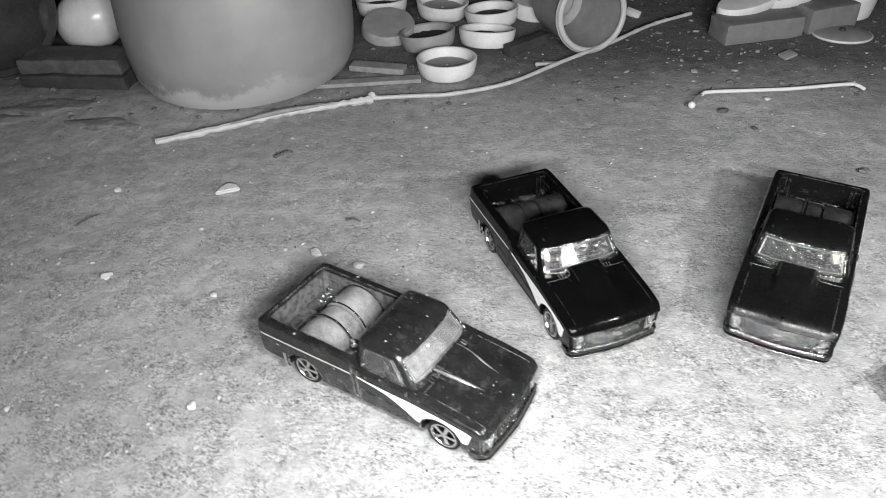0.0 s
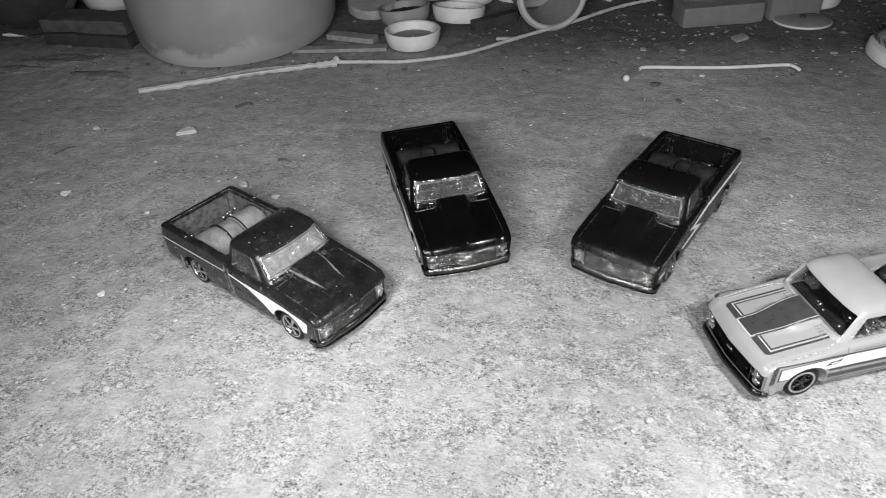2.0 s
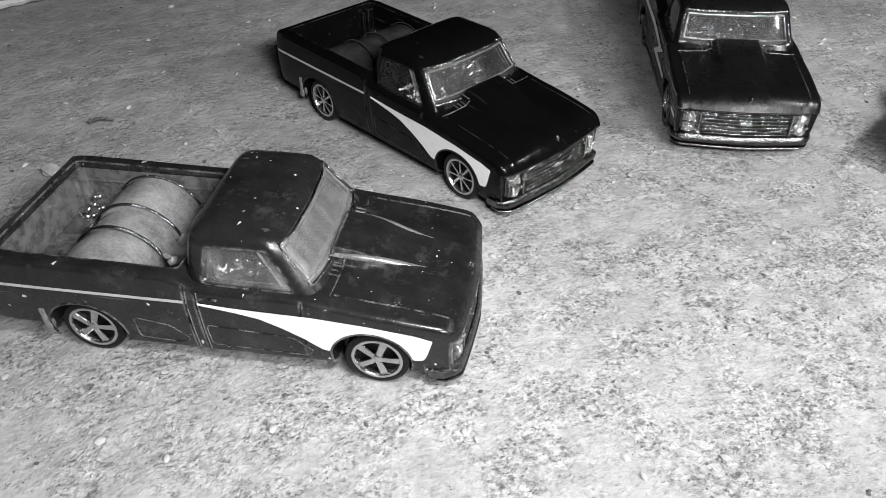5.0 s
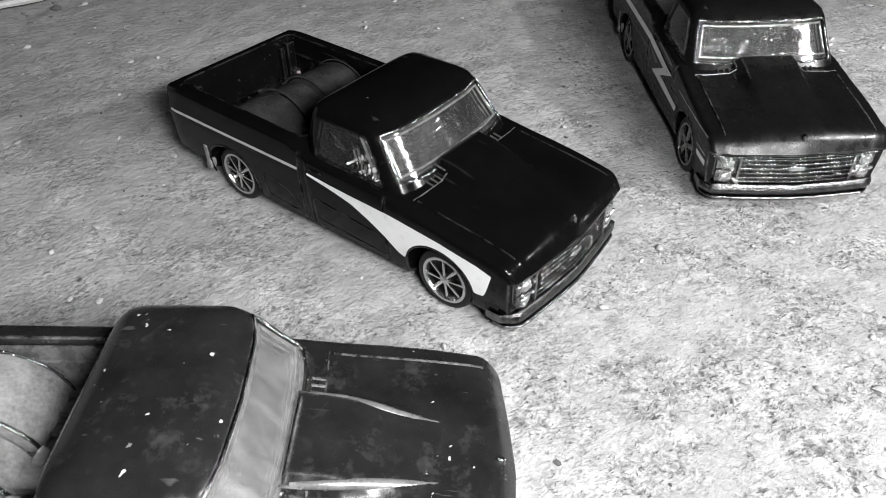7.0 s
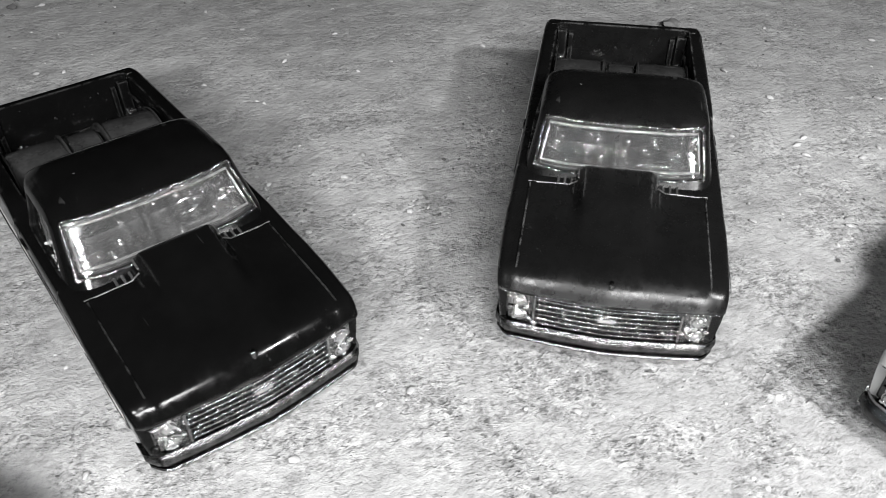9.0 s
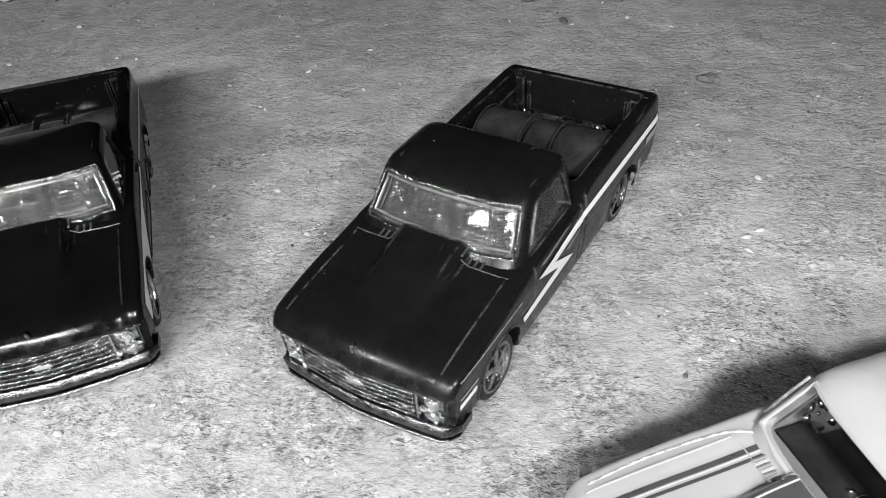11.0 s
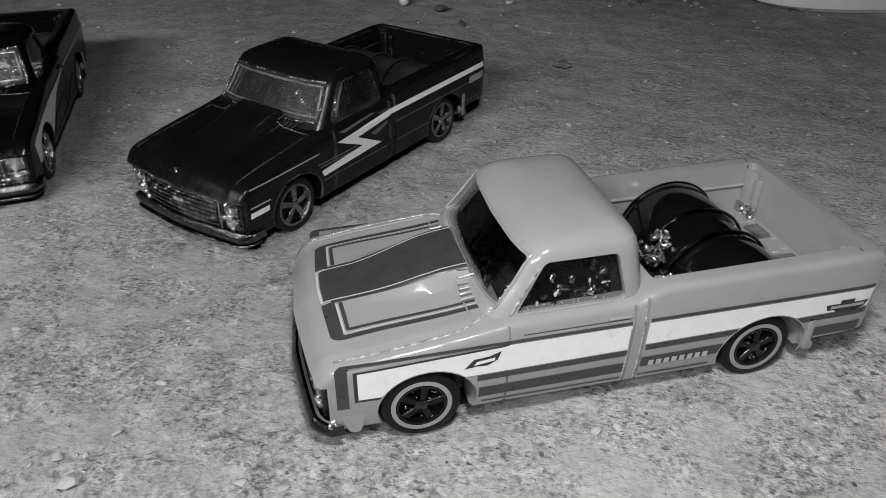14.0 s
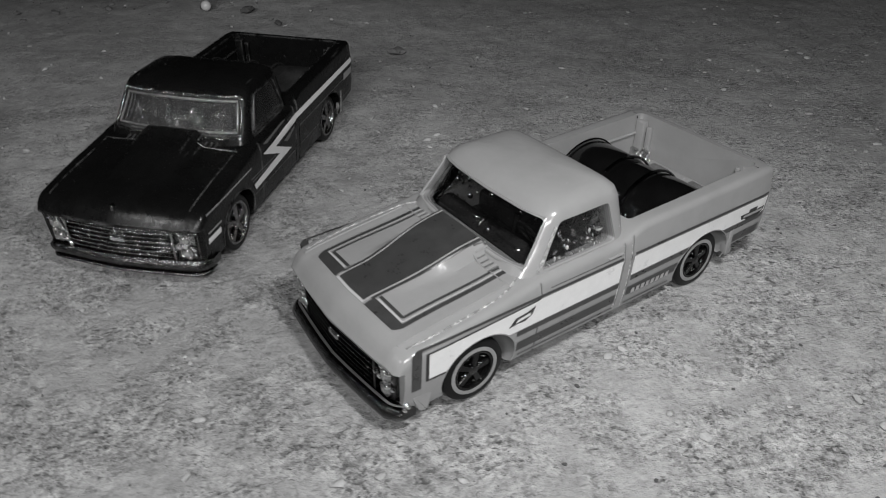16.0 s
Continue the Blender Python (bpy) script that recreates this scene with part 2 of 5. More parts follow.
def cut(bm, cutters):
    """The solid bm less the solids cutters."""
    def temp(b):
        bmesh.ops.recalc_face_normals(b, faces=b.faces)
        me = bpy.data.meshes.new("tmp")
        b.to_mesh(me)
        b.free()
        return new("tmp", me)
    ob = temp(bm)
    tools = [temp(c) for c in cutters]
    for c in tools:
        m = ob.modifiers.new("cut", "BOOLEAN")
        m.operation, m.object, m.solver = "DIFFERENCE", c, "EXACT"
    bpy.context.view_layer.update()
    me = bpy.data.meshes.new_from_object(ob.evaluated_get(bpy.context.evaluated_depsgraph_get()))
    out = bmesh.new()
    out.from_mesh(me)
    bpy.data.meshes.remove(me)
    for o in (ob, *tools):
        old = o.data
        bpy.data.objects.remove(o)
        bpy.data.meshes.remove(old)
    return out


def tube(points, radii, sides=8, taper_ends=True):
    """A rod along points."""
    pts = [Vector(p) for p in points]
    rings = []
    for i, p in enumerate(pts):
        d = (pts[min(i + 1, len(pts) - 1)] - pts[max(i - 1, 0)]).normalized()
        u = d.cross(Vector((0, 0, 1)))
        u = u.normalized() if u.length > 1e-4 else Vector((1, 0, 0))
        v = u.cross(d)
        r = radii[i] if isinstance(radii, (list, tuple)) else radii
        rings.append([tuple(p + (u * math.cos(2 * math.pi * k / sides) + v * math.sin(2 * math.pi * k / sides)) * r) for k in range(sides)])
    return loft(rings)


def spline(points, per=6):
    """A smooth line through points."""
    p = [Vector(q) for q in points]
    p = [p[0] * 2 - p[1]] + p + [p[-1] * 2 - p[-2]]
    out = []
    for i in range(1, len(p) - 2):
        for k in range(per):
            t = k / per
            a, b, c, d = p[i - 1:i + 3]
            out.append(0.5 * (2 * b + (c - a) * t + (2 * a - 5 * b + 4 * c - d) * t * t + (3 * b - a - 3 * c + d) * t ** 3))
    return out + [p[-2]]


def spline2(points, per=5):
    return [(v.x, v.y) for v in spline([(x, y, 0) for x, y in points], per)]


def interp(x, table):
    return float(np.interp(x, [a for a, _ in table], [b for _, b in table]))


def sstep(a, b, x):
    t = min(max((x - a) / (b - a), 0), 1)
    return t * t * (3 - 2 * t)


# ---- the toy pickup's shell, in millimetres: x to the nose, y to its left, z up ----
FRONT_AXLE, REAR_AXLE, WHEEL_R = 22.6, -25.6, 5.3
ARCHES = ((FRONT_AXLE - 0.8, 6.5, 5.75), (REAR_AXLE - 0.3, 6.7, 5.95))
WIDTH = [(-42, 16.1), (-40, 16.4), (-30, 16.4), (10, 16.2), (28, 16.15), (33, 16.0), (35, 15.8), (35.6, 15.5)]
FLOOR = [(-42, 5.6), (-33, 5.2), (-32, 3.2), (-30, 3.0), (14, 3.0), (28, 2.6), (33, 2.4), (35.6, 3.0)]
TOP = [(-42, 18.6), (-40, 18.8), (-8.6, 18.5), (-7.2, 17.1), (-5, 16.7), (11, 16.5), (12, 16.35), (13, 16.15), (18, 15.5), (26, 14.6), (31, 13.9), (33.2, 13.55), (34.0, 13.2), (34.6, 12.6), (35.6, 11.1)]


def prof(z):
    return interp(z, [(2.5, -1.2), (4, -0.75), (8, -0.25), (12, -0.05), (14.1, 0.1), (14.5, -0.05), (15.5, -0.2), (17, -0.3), (18.5, -0.5)])


def side_y(x, z):
    return interp(x, WIDTH) + prof(z)


def bow(x, y):
    """The nose is bowed in plan."""
    u = min(abs(y) / 15.5, 1)
    return 1.5 * sstep(24, 35, x) * (1 - 0.5 * u - 0.5 * u * u)


def bulge(x, y):
    """The raised middle of the hood, highest at the windscreen."""
    w = 5.5 - 0.9 * sstep(14, 29, x)
    return 2.1 * (1 - sstep(w - 0.4, w + 1.2, abs(y))) * sstep(13.0, 13.9, x) * (1 - sstep(16.5, 29.0, x))


def top_z(x, y):
    e = interp(x, WIDTH) - 1.6
    crown = sstep(11, 14, x) * (0.8 + 0.5 * sstep(18, 30, x)) * (1 - 0.8 * sstep(31, 35.6, x))
    ridge = 0.25 * math.exp(-((abs(y) - 13.2) / 0.7) ** 2) * sstep(12, 16, x)
    return interp(x, TOP) + crown * (1 - min(abs(y) / e, 1) ** 2) + bulge(x, y) + ridge


def shell_ring(x):
    zb, zt = interp(x, FLOOR), interp(x, TOP)
    zs = zt - 1.0
    half = [(side_y(x, zb) - 1.0, zb)]
    for k in range(11):
        z = zb + 0.5 + (zs - zb - 0.5) * k / 10
        half.append((side_y(x, z), z))
    ye = side_y(x, zs)
    for k in range(1, 5):
        a = k / 4 * math.pi / 2
        half.append((ye - 1.1 * (1 - math.cos(a)), zs + math.sin(a) * (top_z(x, ye - 1.1) - zs)))
    y1 = ye - 1.1
    for k in range(1, 22):
        y = y1 * (1 - k / 21)
        half.append((y, top_z(x, y)))
    ring = [(y, z) for y, z in half] + [(-y, z) for y, z in half[::-1][1:]]
    return [(x + bow(x, y), y, z) for y, z in ring]


def cab_ring(z, inset=0.0):
    x0 = interp(z, [(15, -8.3), (17.3, -8.1), (20.4, -7.7), (23.5, -7.1), (24.7, -6.6), (25.6, -5.2), (26.2, -2)])
    x1 = interp(z, [(15, 15.0), (17.1, 13.4), (20.4, 10.8), (23.4, 8.7), (24.4, 7.8), (25.4, 6.0), (26.2, 2.3)])
    hy = interp(z, [(15, 15.0), (17.2, 14.5), (20.4, 13.8), (23.5, 13.2), (24.7, 12.6), (25.6, 10.9), (26.2, 6.0)])
    x0, x1, hy = x0 + inset, x1 - inset, hy - inset
    cx, hx = (x0 + x1) / 2, (x1 - x0) / 2
    out = []
    for i in range(56):
        a = 2 * math.pi * i / 56
        c, s = math.cos(a), math.sin(a)
        p = 2 / 7.5
        px, py = math.copysign(abs(c) ** p, c), math.copysign(abs(s) ** p, s)
        out.append((cx + hx * px + (0.8 * (1 - py * py) if px > 0.9 else 0), hy * py, z))
    return out


WS_EDGE = [(-13.1, 17.3), (13.1, 17.3), (12.0, 23.7), (-12.0, 23.7)]

WS_LIP = [(-12.2, 18.1), (12.2, 18.1), (11.3, 22.9), (-11.3, 22.9)]


def cab_front(y, z):
    ring = [p for p in cab_ring(z) if p[0] > 2]
    ring.sort(key=lambda p: p[1])
    return float(np.interp(y, [p[1] for p in ring], [p[0] for p in ring]))


def cab_loft(inset, z0, z1, n=16, roof=True):
    zs = [z0 + (z1 - z0) * (1 - (1 - k / n) ** 1.7) for k in range(n + 1)]
    rings = [cab_ring(z, inset) for z in zs]
    if roof:
        m = Vector((sum(p[0] for p in rings[-1]) / 56, 0, 0))
        for f, up in ((0.66, 0.12), (0.33, 0.2)):
            rings.append([(m.x + (p[0] - m.x) * f, p[1] * f, z1 + up) for p in cab_ring(z1, inset)])
    return rings


def scaled(bm):
    bmesh.ops.scale(bm, verts=bm.verts, vec=(0.001, 0.001, 0.001))
    return bm


def shell_bm():
    xs = [-42, -41.6, -40.8, -39, -36, -33, -32, -30, -27, -24, -21, -18, -14, -10, -8, -6, -2, 2, 6, 10, 12, 13, 13.3, 13.6, 13.9, 14.5, 16, 17, 18, 19, 20, 22, 24, 26, 28, 29.5, 31, 32, 32.5, 33, 33.8, 34.5, 35.1, 35.6]
    body = loft([shell_ring(x) for x in xs])
    wells = []
    for s in (1, -1):
        for ax, rx, rz in ARCHES:
            w = lathe([(0, -6), (1, -6), (1, 6), (0, 6)], 36, "y")
            bmesh.ops.scale(w, verts=w.verts, vec=(rx, 1, rz))
            wells.append(shifted(w, ax, s * 15.5, 5.4))
    bed = prism(rounded([(-40.5, -13.3), (-8.9, -13.3), (-8.9, 13.3), (-40.5, 13.3)], 1.2), "z", 9.8, 30)
    cabin = prism(rounded([(-6.4, -12.6), (11.2, -12.6), (11.2, 12.6), (-6.4, 12.6)], 0.8), "z", 11.4, 30)
    slots = []
    for x, w in ((11.4, 0.16), (-5.4, 0.2), (-7.2, 0.2)):
        for s in (1, -1):
            zz = [2, 4, 6, 8, 10, 12, 14.1, 14.5, 15.5, 16.4, 18.4]
            poly = [(s * (side_y(x, z) - 0.3), z) for z in zz] + [(s * 20, 18.4), (s * 20, 2)]
            slots.append(prism(poly, "x", x - w, x + w))
    nose = prism([(-18, 4.3), (18, 4.3), (18, 10.9), (-18, 10.9)], "x", 34.3, 40)
    return scaled(cut(body, [*wells, bed, cabin, *slots, nose]))


def cab_bm():
    outer = loft(cab_loft(0, 15.6, 26.0))
    inner = loft(cab_loft(1.0, 14.6, 24.9))
    ws = prism(rounded([(-13.1, 17.4), (13.1, 17.4), (12.0, 23.6), (-12.0, 23.6)], 0.8), "x", 5.0, 22)
    sidew = prism(rounded([(10.2, 16.8), (6.2, 23.2), (-3.4, 23.2), (-4.7, 16.8)], 0.7), "y", -20, 20)
    rear = prism(rounded([(-10.5, 18.6), (10.5, 18.6), (9.8, 23.1), (-9.8, 23.1)], 0.6), "x", -14, -4)
    return scaled(cut(outer, [inner, ws, sidew, rear]))


def glass_bm():
    outer = loft(cab_loft(0.35, 15.9, 25.2))
    inner = loft(cab_loft(0.8, 15.0, 24.6))
    return scaled(cut(outer, [inner]))


def strip(xs, lo, hi, s, lift=0.06, arches=True, gaps=True):
    """Ink on the side between the heights lo(x) and hi(x)."""
    bm = bmesh.new()
    last = None
    for x in xs:
        a, b = lo(x), hi(x)
        if arches:
            for cx, rx, rz in ARCHES:
                u = abs(x - cx) / (rx + 0.15)
                if u < 1:
                    a = max(a, 5.4 + (rz + 0.15) * math.sqrt(1 - u * u))
        a = max(a, interp(x, FLOOR) + 0.7)
        if b - a < 0.05 or (gaps and -7.35 < x < -5.25):
            last = None
            continue
        row = [bm.verts.new((x + bow(x, 16), s * (side_y(x, a + (b - a) * k / 6) + lift), a + (b - a) * k / 6)) for k in range(7)]
        if last:
            for k in range(6):
                bm.faces.new((last[k], row[k], row[k + 1], last[k + 1]))
        last = row
    return scaled(bm)


def frange(a, b, step):
    n = max(2, int(abs(b - a) / step) + 1)
    return [a + (b - a) * i / (n - 1) for i in range(n)]


def side_poly(poly, s, lift=0.08):
    """Ink on the side from an outline in (x, z)."""
    bm = bmesh.new()
    vs = [bm.verts.new((x, 0, z)) for x, z in poly]
    f = bm.faces.new(vs)
    bmesh.ops.triangulate(bm, faces=[f])
    bmesh.ops.subdivide_edges(bm, edges=bm.edges[:], cuts=3, use_grid_fill=True)
    for v in bm.verts:
        v.co.y = s * (side_y(v.co.x, v.co.z) + lift)
    return scaled(bm)


def side_patch(quad, s, lift=0.08, n=8):
    """Ink on the side inside four corners in (x, z)."""
    a, b, c, d = (Vector(p) for p in quad)
    rows = []
    for i in range(n + 1):
        p, q = a.lerp(b, i / n), d.lerp(c, i / n)
        line = [p.lerp(q, k / n) for k in range(n + 1)]
        rows.append([(v.x + bow(v.x, 16), s * (side_y(v.x, v.y) + lift), v.y) for v in line])
    return scaled(loft(rows, caps=False, closed=False))


def hood_strip(xs, lo, hi, lift=0.07, n=10):
    bm = bmesh.new()
    last = None
    for x in xs:
        row = []
        for k in range(n + 1):
            y = lo(x) + (hi(x) - lo(x)) * k / n
            row.append(bm.verts.new((x + bow(x, y), y, top_z(x, y) + lift)))
        if last:
            for k in range(n):
                bm.faces.new((last[k], row[k], row[k + 1], last[k + 1]))
        last = row
    return scaled(bm)


def beads(spots, squash=0.8):
    """Small uneven beads at (x, y, z, radius), mostly added to give glints."""
    bm = bmesh.new()
    for i, (x, y, z, r) in enumerate(spots):
        lump = bmesh.ops.create_icosphere(bm, subdivisions=2, radius=1)["verts"]
        turn = Euler((i * 1.7, i * 2.3, i * 0.9)).to_matrix()
        wide = Vector((1.25 + 0.45 * math.sin(i * 3.1), 0.85, squash * (0.8 + 0.3 * math.sin(i * 5.3))))
        for v in lump:
            k = 1 + 0.35 * noise.noise(v.co * 1.6 + Vector((i * 4.7, 0, 0)))
            v.co = turn @ Vector((v.co.x * wide.x, v.co.y * wide.y, v.co.z * wide.z)) * r * k + Vector((x, y, z))
    return scaled(bm)


def wheel_parts(owner, at, side, rim_mat, spokes, ring_mat, tyre_r=WHEEL_R):
    w = new("wheel")
    w.parent = owner
    w.empty_display_size = 0.003
    w.matrix_local = Matrix.Translation(Vector(at) * 0.001) @ Matrix.Rotation(0 if side > 0 else math.pi, 4, "Z") @ Matrix.Rotation(random.uniform(0, 6.3), 4, "Y")
    R = tyre_r
    k_rim = 0.93 if ring_mat else 1.15
    prof_t = [(3.0, -4.2), (R - 0.5, -4.2), (R - 0.1, -3.9), (R, -3.4), (R, -0.7), (R - 0.12, -0.25), (R - 0.5, 0.0), (3.75 * k_rim, 0.02), (3.6 * k_rim, -0.1), (3.55 * k_rim, -0.5), (3.0 * k_rim, -0.6)]
    part("tyre", scaled(lathe(prof_t, 40, "y")), TYRE, w)
    part("wheel_dish", scaled(lathe([(3.5 * k_rim, -1.0), (2.9 * k_rim, -1.25), (0, -1.3), (0, -1.5), (3.5 * k_rim, -1.5), (3.5 * k_rim, -1.0)], 32, "y")), TYRE, w, "dark dish behind the spokes")
    bits = [lathe([(3.62, -0.55), (3.62, -0.02), (3.45, 0.06), (3.2, 0.0), (3.05, -0.35), (3.0, -1.0), (3.4, -1.0), (3.62, -0.55)], 40, "y")]
    for k in range(spokes):
        a = 2 * math.pi * k / spokes
        wd = 0.55 if spokes < 7 else 0.24
        sp = box(0.6, 3.25, -1.0, -0.15, -wd, wd, 0.12, 1)
        for v in sp.verts:
            v.co.z *= 0.75 + 0.12 * v.co.x
            v.co.y -= 0.06 * v.co.x - 0.1
        bmesh.ops.rotate(sp, verts=sp.verts, matrix=Matrix.Rotation(a, 3, "Y"))
        bits.append(sp)
    rim_bm = join(*bits)
    bmesh.ops.scale(rim_bm, verts=rim_bm.verts, vec=(k_rim, 1, k_rim))
    rim_ob = part("rim", scaled(rim_bm), rim_mat, w)
    part("hub_cap", scaled(lathe([(0, 0.12), (0.5, 0.08), (0.85, -0.1), (0.95, -0.5), (0.95, -1.0), (0, -1.0)], 20, "y")), CHROME_DARK if ring_mat else rim_mat, rim_ob)
    if ring_mat:
        # beads added to give the dark wheel its glints
        spots = [(rr * math.cos(a), random.uniform(-0.5, -0.1), rr * math.sin(a), random.uniform(0.12, 0.26)) for a in [random.uniform(0, 6.3) for _ in range(11)] for rr in [random.uniform(1.2, 2.9)]]
        tagged(part("rim_glints", beads(spots), CHROME, rim_ob, "tiny bright beads added for glints on the wheel", 60), kind="stuff")
        part("tyre_ring", scaled(lathe([(3.42, 0.0), (3.42, 0.08), (4.02, 0.06), (4.02, -0.02)], 40, "y")), ring_mat, w, "pale printed ring on the tyre")


def bowed_bar(y_half, z0, z1, x_at, depth, steps=26, wrap=0.0, bev=0.25, ridge=0.0):
    """A bar across the nose that follows its bow; wrap bends its ends back."""
    rings = []
    for i in range(steps + 1):
        y = -y_half + 2 * y_half * i / steps
        u = abs(y) / y_half
        v = min(abs(y) / 15.5, 1)
        x = x_at + 1.5 * (1 - 0.5 * v - 0.5 * v * v) - wrap * max(0, (u - 0.86) / 0.14) ** 2
        sh = 1 - 0.35 * max(0, (u - 0.9) / 0.1)
        zm, hz = (z0 + z1) / 2, (z1 - z0) / 2 * sh
        rings.append([(x - depth, y, zm - hz), (x - bev, y, zm - hz), (x, y, zm - hz + bev), (x + ridge, y, zm - 0.02), (x + ridge, y, zm + 0.02), (x, y, zm + hz - bev), (x - bev, y, zm + hz), (x - depth, y, zm + hz)])
    return loft(rings)


SHELL, CAB, GLASS = shell_bm(), cab_bm(), glass_bm()
SHELL_MESH = mesh_of("body", SHELL, PAINT_WORN, 28)
CAB_MESH = mesh_of("cab", CAB, PAINT_WORN, 30)
# inward cab faces take a black slot: the cabin's shade put into colour
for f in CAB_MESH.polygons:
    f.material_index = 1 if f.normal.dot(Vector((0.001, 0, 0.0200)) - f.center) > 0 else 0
GLASS_MESH = mesh_of("window_glass", GLASS, GLASS_CLEAR, 30)


def shared(name, me, mat, parent, label=""):
    m = me.copy()
    m.materials.clear()
    m.materials.append(mat)
    ob = new(name, m)
    ob.parent = parent
    if label:
        tagged(ob, label)
    return ob


RIMS = {INSERT_GREY.name: CHROME_TRIM, INSERT_DARK.name: INSERT_DARK, INSERT_BLACK.name: CHROME_DARK}


def pickup(label, x, y, turn, skin, glass, trim, inner, insert, floor, rim, spokes, ring=None, half=15.9, name="toy_pickup"):
    t = thing(name, label, "toy truck", pose(x, y, 0, 0, 0, turn), "toy pickups on the ground")
    shared("body", SHELL_MESH, skin, t)
    # the black slot darkens the inside of the cab; no lining is modelled
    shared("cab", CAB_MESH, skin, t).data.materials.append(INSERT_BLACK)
    g = shared("window_glass", GLASS_MESH, glass, t, "moulded plastic window insert")
    g.visible_shadow = False
    part("chassis", scaled(box(-40, 33, -10.5, 10.5, 2.2, 6.5, 0.6)), BASE_DARK, t, "dark plastic chassis plate")
    # nose
    gr = part("grille", scaled(bowed_bar(15.35, 4.4, 10.8, 34.4, 1.4, wrap=0.9, bev=0.1)), CHROME_DARK if skin is PAINT_PALE else WORN_METAL if skin is PAINT_WORN else BUMPER_CHROME, t, "dark grille behind thin bars" if skin is PAINT_PALE else "textured chrome grille behind thin bars")
    for z in (5.2, 6.1, 7.0, 7.9, 8.8, 9.7, 10.2):
        part("grille_bar", scaled(bowed_bar(10.0 if z < 10 else 15.0, z, z + 0.24, 35.1, 1.2, bev=0.08)), trim, gr)
    for s in (1, -1):
        for yy, zz in ((12.4, 8.9), (12.3, 6.3)):
            x0 = 34.3 + 1.5 * (1 - 0.5 * yy / 15.5 - 0.5 * (yy / 15.5) ** 2)
            bez = part("headlight_bezel", scaled(box(x0 - 0.6, x0 + 0.35, s * yy - 1.7, s * yy + 1.7, zz - 1.2, zz + 1.2, 0.3)), trim, gr)
            lamp = lathe([(0, 0.75), (0.4, 0.7), (0.75, 0.5), (0.88, 0.2), (1.0, 0.4), (1.12, 0.35), (1.15, 0.1), (1.15, -0.5), (0, -0.5)], 20)
            bmesh.ops.rotate(lamp, verts=lamp.verts, matrix=Matrix.Rotation(radians(90), 3, "Y"))
            part("headlight", scaled(shifted(lamp, x0 + 0.4, s * yy, zz)), CHROME, gr)
        part("grille_end", scaled(box(35.0, 35.9, s * 10.2 - 0.2, s * 10.2 + 0.2, 4.9, 10.3, 0.1, 1)), trim, gr)
    # beads added for the glints on grille and headlights
    spots = [(36.0 - abs(y) * 0.05, y, random.uniform(5.2, 10.0), random.uniform(0.2, 0.4) if abs(y) < 9 else random.uniform(0.35, 0.62)) for y in (-13, -12.4, -11.6, -10.8, -10.2, -6, -1, 0, 1, 5, 8, 10.4, 11.2, 12.2, 13)]
    spots += [(35.7 - abs(y) * 0.04, y, z, random.uniform(0.28, 0.55)) for y, z in ((-13.9, 9.6), (-13.0, 7.4), (-11.9, 9.9), (-11.2, 7.9), (-12.6, 5.3), (-0.8, 8.9), (0.7, 7.3), (11.4, 9.8), (12.2, 7.7), (13.2, 9.4), (13.8, 6.9), (12.6, 5.2))]
    tagged(part("grille_glints", beads(spots, 1.0), GLINT, gr, "small bright beads added for glints on the grille", 60), kind="stuff")
    part("emblem", scaled(box(35.9, 36.7, -1.3, 1.3, 7.6, 8.6, 0.2, 1)), CHROME, gr)
    if skin is PAINT_PALE:
        part("front_bumper", scaled(bowed_bar(half - 0.1, 2.2, 4.6, 36.5, 2.2, 34, 1.6, 0.5, 0.2)), CHROME_DARK, t, "bowed black front bumper")
        # beads added for the glints at both bumper ends
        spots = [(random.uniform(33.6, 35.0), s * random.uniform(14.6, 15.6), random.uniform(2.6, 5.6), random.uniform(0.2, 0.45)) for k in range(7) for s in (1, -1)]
        tagged(part("bumper_glints", beads(spots), GLINT, t, "bright beads added for glints at the bumper ends", 60), kind="stuff")
        part("bumper_lip", scaled(bowed_bar(half - 0.4, 4.62, 4.74, 35.6, 0.4, 34, 1.2, 0.05)), GREY_INK, t, "thin dull top edge of the bumper")
    else:
        part("front_bumper", scaled(bowed_bar(half, 2.5, 4.75, 35.6, 2.8, 34, 2.0, 0.35, 0.3)), BUMPER_CHROME, t, "bowed chromed front bumper")
        part("bumper_lip", scaled(bowed_bar(half - 0.3, 1.9, 2.4, 35.9, 2.0, 34, 2.0, 0.2)), BUMPER_CHROME, t)
    for s in (1, -1):
        tab = prism(rounded([(29.9, 5.6), (30.5, 2.7), (31.2, 2.5), (32.0, 2.8), (33.0, 5.6)], 0.4), "y", s * 15.0 - 0.5, s * 15.0 + 0.5)
        part("wing_tip", scaled(tab), skin, t)
    part("rear_bumper", scaled(join(box(-43.1, -41.4, -14.6, 14.6, 4.6, 7.0, 0.5), box(-43.3, -42, 13.2, 14.9, 6.2, 7.8, 0.5), box(-43.3, -42, -14.9, -13.2, 6.2, 7.8, 0.5))), trim, t)
    # cab interior
    part("cabin_floor", scaled(box(-6.3, 11.1, -12.5, 12.5, 10.8, 12.0, 0.2, 1)), inner, t, "moulded cabin floor")
    seat = part("seat", scaled(join(box(-5.6, 1.6, -11.6, -0.5, 11.9, 15.6, 0.9), box(-5.6, 1.6, 0.5, 11.6, 11.9, 15.6, 0.9))), inner, t, "moulded bench seat")
